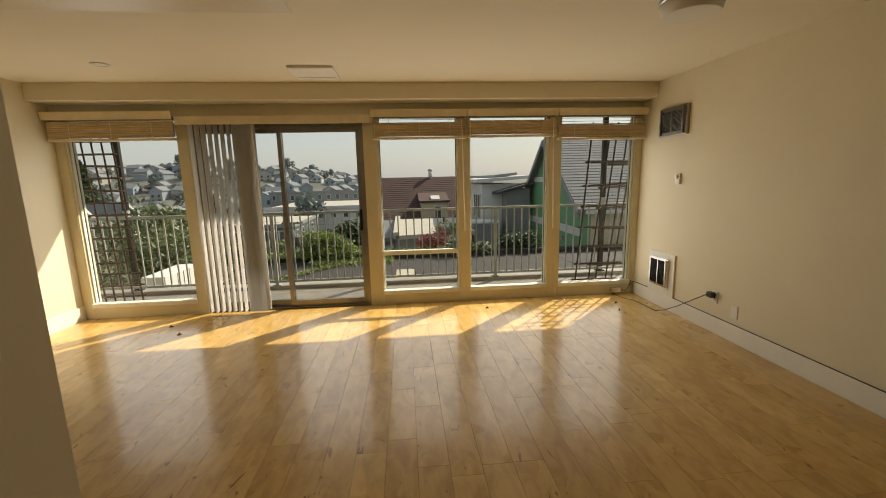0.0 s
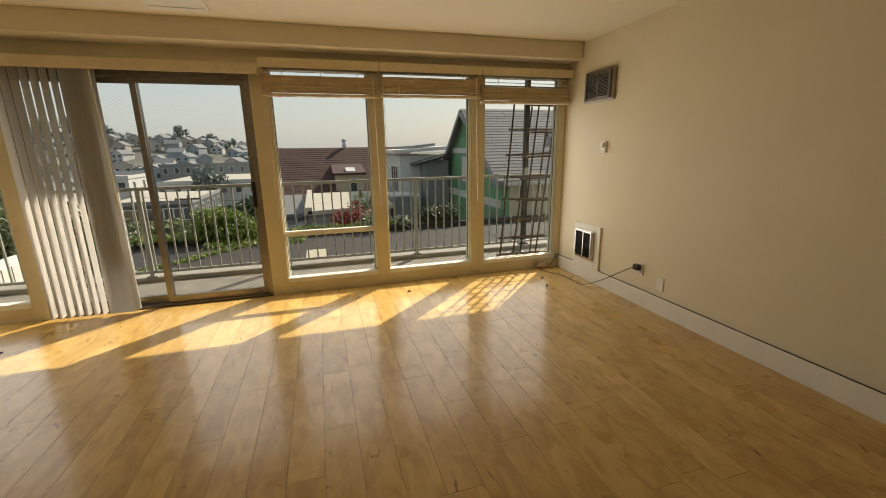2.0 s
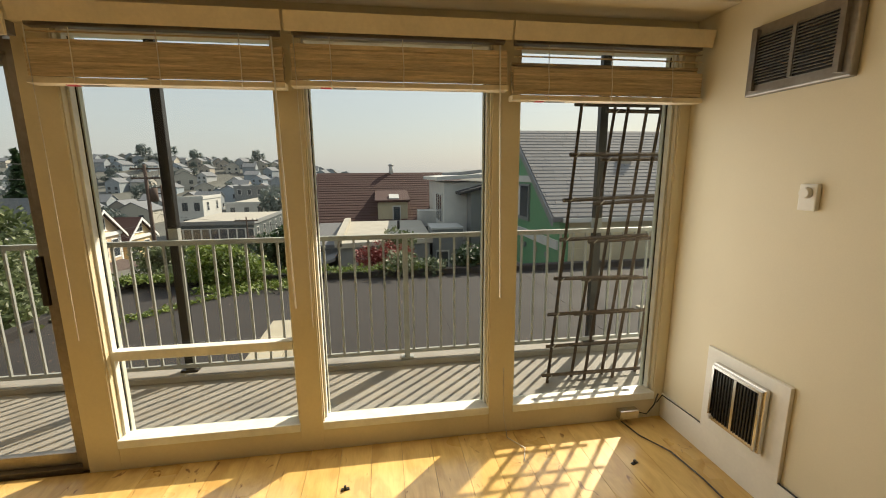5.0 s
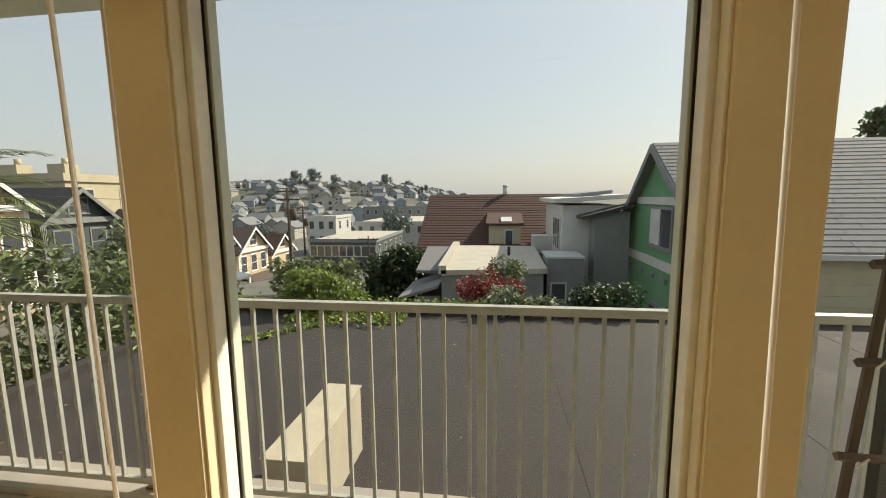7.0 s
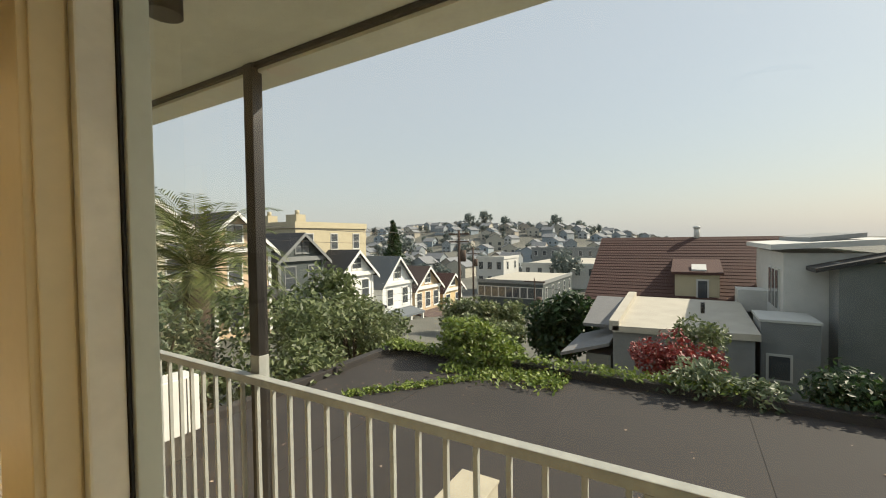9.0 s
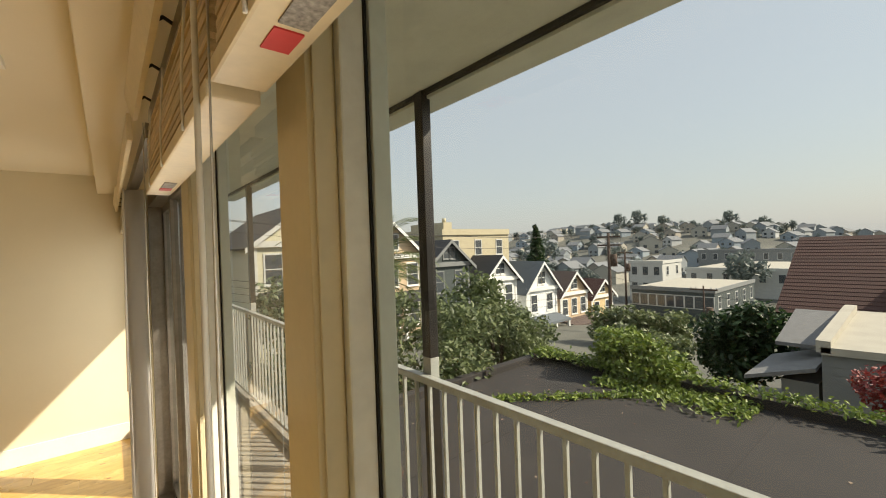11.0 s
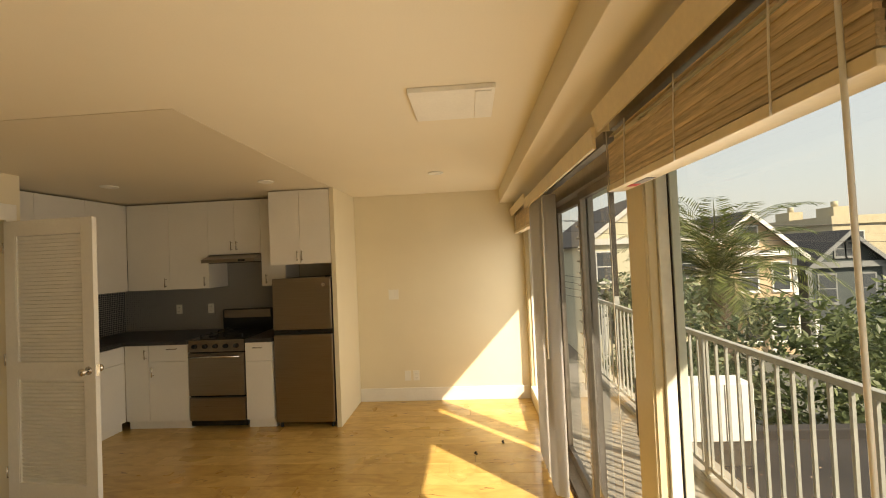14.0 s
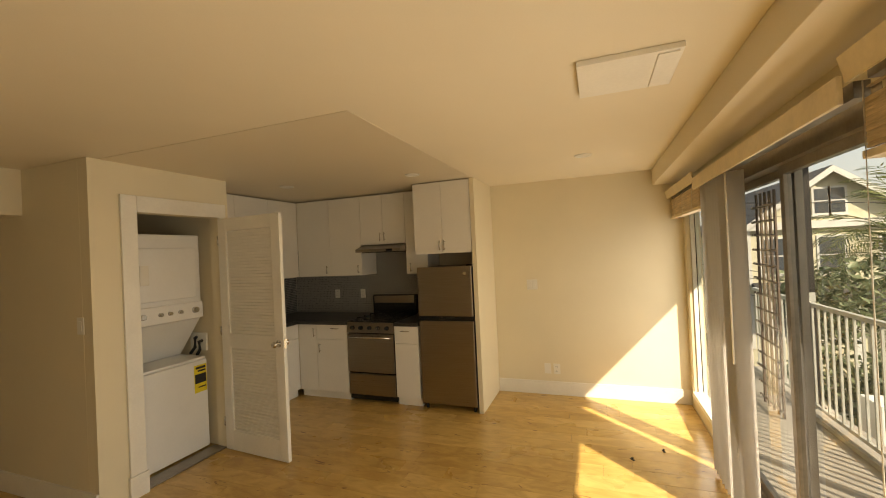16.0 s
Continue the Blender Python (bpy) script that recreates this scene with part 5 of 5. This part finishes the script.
def cluster(c, spread, n, r, seed):
    rng = random.Random(seed)
    out = []
    for k in range(n):
        v = Vector((rng.gauss(0, 1), rng.gauss(0, 1), rng.gauss(0, 1))).normalized() * (rng.random() ** 0.4)
        out.append((c[0] + v.x * spread[0], c[1] + v.y * spread[1], c[2] + v.z * spread[2], r * rng.uniform(0.6, 1.25)))
    return out
tree("tree", "grey-green leafy tree beside the flat roof", (-6.4, 13.6, -5), cluster((-7.0, 13.4, -0.85), (1.7, 1.6, 1.35), 26, 0.55, 1), L_OLIVE, 0.10, 900, seed=1)
tree("tree", "grey-green shrub-like tree along the roof's side", (-5.6, 10.4, -5), cluster((-5.6, 10.6, -0.9), (1.5, 1.8, 1.5), 24, 0.6, 2), L_OLIVE, 0.08, 1000, seed=2)
tree("tree", "tall leafy tree at the balcony's end", (-6.8, 8.6, -5), cluster((-6.6, 8.6, -0.3), (1.6, 1.5, 1.6), 22, 0.6, 3), L_BUSH, 0.08, 1000, seed=3)
tree("tree", "leafy tree before the row of houses", (-9.5, 17.5, -5), cluster((-10.3, 17.5, -2.1), (2.2, 2.0, 1.3), 22, 0.7, 4), L_OLIVE, 0.12, 650, seed=4)
tree("tree", "dense dark green round tree", (-2.85, 22, -6), cluster((-2.85, 22, -2.0), (0.95, 0.9, 1.3), 38, 0.62, 5), L_DARK, 0.13, 900, seed=5)
tree("tree", "yellow-green street tree behind the roof edge", (-6.8, 24, -6.5), cluster((-7.2, 24, -3.5), (2.0, 2.0, 1.0), 22, 0.7, 6), L_OLIVE, 0.14, 500, seed=6)
tree("tree", "yellow-green street tree by the utility pole", (-13, 34, -8), cluster((-12, 34, -4.6), (4.0, 2.5, 1.6), 26, 1.1, 7), L_OLIVE, 0.2, 350, seed=7)
tree("ivy_mound", "bright green ivy mound spilling over the roof parapet", (-1.9, 12.3, -2), cluster((-1.92, 12.4, -0.6), (0.9, 0.55, 0.4), 34, 0.28, 8) + cluster((-1.95, 12.3, -0.25), (0.5, 0.4, 0.3), 14, 0.26, 18), L_IVY, 0.055, 3000, seed=8, category="ivy", limbs=False)
bm = bmesh.new()
rng = random.Random(12)
for k in range(2600):
    u = rng.random()
    x = -3.8 + 6.2 * u ** 1.7
    y = 12.25 + rng.gauss(0, 0.10) - (0.35 * rng.random() if x < -1.0 else 0)
    leaves(bm, rng, (x, y, ZR + 0.16 + abs(rng.gauss(0, 0.05))), 0.02, 1, 0.045)
for k in range(900):
    u = rng.random()
    leaves(bm, rng, (-2.9 + 1.9 * u + rng.gauss(0, 0.05), 9.7 + 2.2 * u + rng.gauss(0, 0.09), ZR + 0.02 + abs(rng.gauss(0, 0.02))), 0.02, 1, 0.04)
for k in range(1800):
    u = rng.random()
    leaves(bm, rng, (-2.2 + 2.2 * u, 11.75 + rng.gauss(0, 0.22), ZR + 0.03 + abs(rng.gauss(0, 0.04))), 0.03, 1, 0.045)
tagged(part("creeping_ivy", bm, L_IVY), "bright green ivy creeping along the parapet and roof", "ivy", kind="stuff")
tree("red_shrub", "red-leaved shrub beyond the roof parapet", (1.5, 13.8, -3), cluster((1.5, 13.9, -0.72), (0.75, 0.5, 0.38), 26, 0.26, 9), L_RED, 0.05, 2000, 0.05, seed=9, category="shrub")
tree("shrub", "green flowering shrub beyond the roof parapet", (2.0, 12.7, -3), cluster((2.0, 12.45, -0.70), (0.85, 0.3, 0.28), 26, 0.28, 10), L_BUSH, 0.06, 1900, 0.05, seed=10, category="shrub")
tree("shrub", "dark green shrub in the shade of the green house", (3.75, 12.8, -3), cluster((3.75, 12.5, -0.66), (0.7, 0.35, 0.32), 20, 0.34, 11), L_DARK, 0.06, 1700, 0.05, seed=11, category="shrub")
tree("shrub", "small green shrub rising behind the red one", (1.95, 15, -3), cluster((1.95, 15, -0.5), (0.5, 0.4, 0.4), 10, 0.26, 13), L_OLIVE, 0.06, 1800, 0.05, seed=13, category="shrub")

tree("tree", "large dark tree rising behind the shingle roof", (30.0, 36, -5), cluster((30.0, 36, 5.0), (3.8, 3.0, 2.4), 40, 1.3, 41), L_DARK, 0.24, 260, 0.4, seed=41)

# palm
pt = thing("palm_tree", "tall palm with a wide crown of arching fronds", "palm")
PC = Vector((-11.0, 11.9, 0.75))
part("trunk", T((-11, 11.9, -6), (-11, 11.9, 0.65), 0.34, 0.42, 14), BARK, pt)
rng = random.Random(4)
for k in range(64):
    az, el = rng.uniform(0, 6.28), rng.uniform(-0.5, 1.35)
    L = rng.uniform(2.5, 3.3)
    bm = bmesh.new()
    pts = []
    for j in range(11):
        u = j / 10
        e = el - 1.35 * u * u
        prev = pts[-1] if pts else PC
        pts.append(prev + Vector((math.cos(az) * math.cos(e), math.sin(az) * math.cos(e), math.sin(e))) * (L / 10 if j else 0.2))
    side = Vector((-math.sin(az), math.cos(az), 0))
    for j in range(10):
        tube(bm, pts[j], pts[j + 1], 0.022 * (1 - j / 11), 0.02 * (1 - (j + 1) / 11), 4, False)
        for h2 in (0.0, 0.25, 0.5, 0.75):
            p = pts[j].lerp(pts[j + 1], h2)
            d = (pts[j + 1] - pts[j]).normalized()
            ln2 = 0.58 * math.sin(math.pi * (0.12 + 0.8 * (j + h2) / 10.5))
            for s in (-1, 1):
                tip = p + (side * s * 0.75 + d * 0.65 + Vector((0, 0, -0.18 + rng.uniform(-0.15, 0.2)))).normalized() * ln2
                bm.faces.new([bm.verts.new(q) for q in (p - d * 0.024, p.lerp(tip, 0.5) - d * 0.022, tip, p.lerp(tip, 0.5) + d * 0.026)])
    part("frond", bm, L_PALM, pt)

# utility poles and wires
def pole(label, x, y, z0, z1, arms=2, r=0.15):
    p = thing("utility_pole", label, "utility pole", "utility poles")
    part("shaft", T((x, y, z0), (x, y, z1), r * 1.15, r * 0.85, 12), POLE, p)
    for k in range(arms):
        z = z1 - 0.35 - 0.75 * k
        a = part("crossarm", B(x - 1.1, x + 1.1, y - 0.06, y + 0.06, z - 0.07, z + 0.07), POLE, p)
        for q in (-1.0, -0.6, 0.6, 1.0):
            part("insulator", T((x + q, y, z + 0.07), (x + q, y, z + 0.24), 0.05, 0.04, 8), PALEW, a)
    part("transformer", T((x + 0.45, y, z1 - 3.0), (x + 0.45, y, z1 - 1.9), 0.28, 0.28, 14), POLE, p)
    return p
pole("tall brown utility pole with crossarms", -17.4, 40, -9, 2.4)
pole("thin grey street pole beside the warehouse", -11.9, 46, -9, -2.6, 1, 0.08)
pole("far brown utility pole on the street", -27, 62, -9, 0.3, 2, 0.14)
WIRE = mat("wire", (0.03, 0.03, 0.03), 0.6, var=0.1)
def wire(a, b, sag, r=0.012):
    pts = []
    for k in range(13):
        u = k / 12
        p = Vector(a).lerp(Vector(b), u)
        p.z -= sag * 4 * u * (1 - u)
        pts.append(p)
    w = thing("overhead_wire", "thin black overhead wire between poles", "wire", "overhead wires")
    part("line", bent(pts, r, 5), WIRE, w)
for k, (dz, dx) in enumerate(((-0.1, -1.0), (-0.1, 1.0), (-0.9, -0.6), (-4.8, 0.0), (-5.3, 0.0), (-5.8, 0.1), (-6.4, 0.0))):
    wire((-17.4 + dx, 40, 2.4 + dz), (-19.0 + dx * 0.3, 8, 3.4 + dz * 0.55), 0.5 + 0.1 * k)
    wire((-17.4 + dx, 40, 2.4 + dz), (-27, 62, 0.2 + dz * 0.5), 0.4)
wire((-17.4, 40, -1.5), (14, 17, 0.1), 0.9, 0.012)
wire((-17.4, 40, -3.5), (16, 15, -1.2), 0.9, 0.012)

# ---- far hillside: houses and trees ----
FARW = [mat("far_wall_%s" % n, c, 0.8, var=0.05, bump=0.0) for n, c in (("white", (0.46, 0.47, 0.47)), ("cream", (0.44, 0.42, 0.36)), ("grey", (0.27, 0.30, 0.32)), ("blue", (0.29, 0.34, 0.38)), ("tan", (0.36, 0.33, 0.28)))]
FARR = mat("far_roof", (0.20, 0.21, 0.22), 0.9, var=0.15, bump=0.0)
protos = []
for k, m in enumerate(FARW):
    h = thing("far_house", "small pale house on the far hillside", "house", "far hillside houses")
    w, d, e = 7.0 + k % 2 * 2, 9.0, 5.0 + k % 3
    part("wall", prism([(-w / 2, -4), (w / 2, -4), (w / 2, e), (0, e + 2.3), (-w / 2, e)], 1, -d / 2, d / 2), m, h)
    for s in (-1, 1):
        part("roof", slab([(0, -d / 2 - 0.3, e + 2.5), (0, d / 2 + 0.3, e + 2.5), (s * (w / 2 + 0.5), d / 2 + 0.3, e - 0.1), (s * (w / 2 + 0.5), -d / 2 - 0.3, e - 0.1)], 0.2), FARR, h)
    for q in range(2):
        for lv in range(2):
            part("window", B(-w / 4 + q * w / 2 - 0.7, -w / 4 + q * w / 2 + 0.7, -d / 2 - 0.08, -d / 2 - 0.01, 0.4 + 2.6 * lv, 1.9 + 2.6 * lv), PANE, h)
    protos.append(h)
rng = random.Random(31)
spots = []
tries = 0
while len(spots) < 290 and tries < 6000:
    tries += 1
    y = rng.uniform(100, 345)
    x = rng.uniform(-1.25 * y - 20, -0.02 * y + 6)
    if y < 145 and -48 < x < 6:
        continue
    if all((x - a) ** 2 + (y - b) ** 2 > 70 for a, b in spots):
        spots.append((x, y))
for k, (x, y) in enumerate(spots):
    m = pose(x, y, land(x, y) - 1.2, 0, 0, rng.choice((0, 0, 90, 25, -20)))
    if k < len(protos):
        protos[k].matrix_basis = m
    else:
        o = copy_thing(protos[k % len(protos)], m)
        o.scale = (0.72, 0.72, 0.72)
tp = []
for k in range(3):
    t = thing("far_tree", "rounded tree on the far hillside, its leaves paled for haze", "tree", "far hillside trees")
    part("trunk", T((0, 0, -3), (0, 0, 2.5), 0.35, 0.25, 7), BARK, t)
    bm = bmesh.new()
    rg = random.Random(70 + k)
    for x, y, z, r in cluster((0, 0, 4.2), (2.6, 2.6, 1.9 + k * 0.6), 10, 1.9, 60 + k):
        leaves(bm, rg, (x, y, z), r, 55, 0.55)
    # crown colour carries the haze of distance
    part("crown", bm, L_FAR_HAZED, t)
    tp.append(t)
count = 0
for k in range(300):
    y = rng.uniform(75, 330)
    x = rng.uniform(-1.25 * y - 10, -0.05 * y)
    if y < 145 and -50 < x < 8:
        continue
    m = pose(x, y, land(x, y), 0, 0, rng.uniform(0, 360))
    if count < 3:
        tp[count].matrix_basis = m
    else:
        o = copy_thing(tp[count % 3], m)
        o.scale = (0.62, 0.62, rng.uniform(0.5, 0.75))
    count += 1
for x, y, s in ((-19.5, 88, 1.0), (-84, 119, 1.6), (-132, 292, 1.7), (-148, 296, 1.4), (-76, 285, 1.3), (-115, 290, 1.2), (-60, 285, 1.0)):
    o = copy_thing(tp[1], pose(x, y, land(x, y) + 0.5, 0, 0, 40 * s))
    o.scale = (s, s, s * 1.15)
t = thing("conifer", "tall dark conifer above the rooftops", "tree")
part("trunk", T((-58, 82, -9), (-58, 82, 5.5), 0.4, 0.1, 8), BARK, t)
bm = bmesh.new()
rg = random.Random(90)
for k in range(26):
    z = -3 + 8.8 * k / 25
    leaves(bm, rg, (-58 + rg.uniform(-0.3, 0.3), 82, z), 2.5 * (1 - k / 27), 60, 0.5, 0.35)
part("crown", bm, L_DARK, t)

# ---- floor planks ----
PW = 0.162
lens = (0.92, 0.56, 1.24)
plank_mesh = []
for L in lens:
    b2 = B(-PW / 2 + 0.0008, PW / 2 - 0.0008, 0.0009, L - 0.0009, -0.012, 0.0)
    me = bpy.data.meshes.new("plank")
    b2.to_mesh(me)
    b2.free()
    me.materials.append(MAPLE)
    plank_mesh.append(me)
rng = random.Random(5)
x = XW + PW / 2
while x < XE + PW / 2:
    y = -1.0 - rng.random() * 0.9
    while y < YW - 0.01:
        k = rng.choice((0, 0, 1, 2, 2))
        rest = YW - 0.002 - y
        if lens[k] > rest - 0.3:
            ob = piece("plank", plank_mesh[0], floor, (x, y, 0))
            ob.scale = (1, rest / lens[0], 1)
            break
        piece("plank", plank_mesh[k], floor, (x, y, 0))
        y += lens[k]
    x += PW
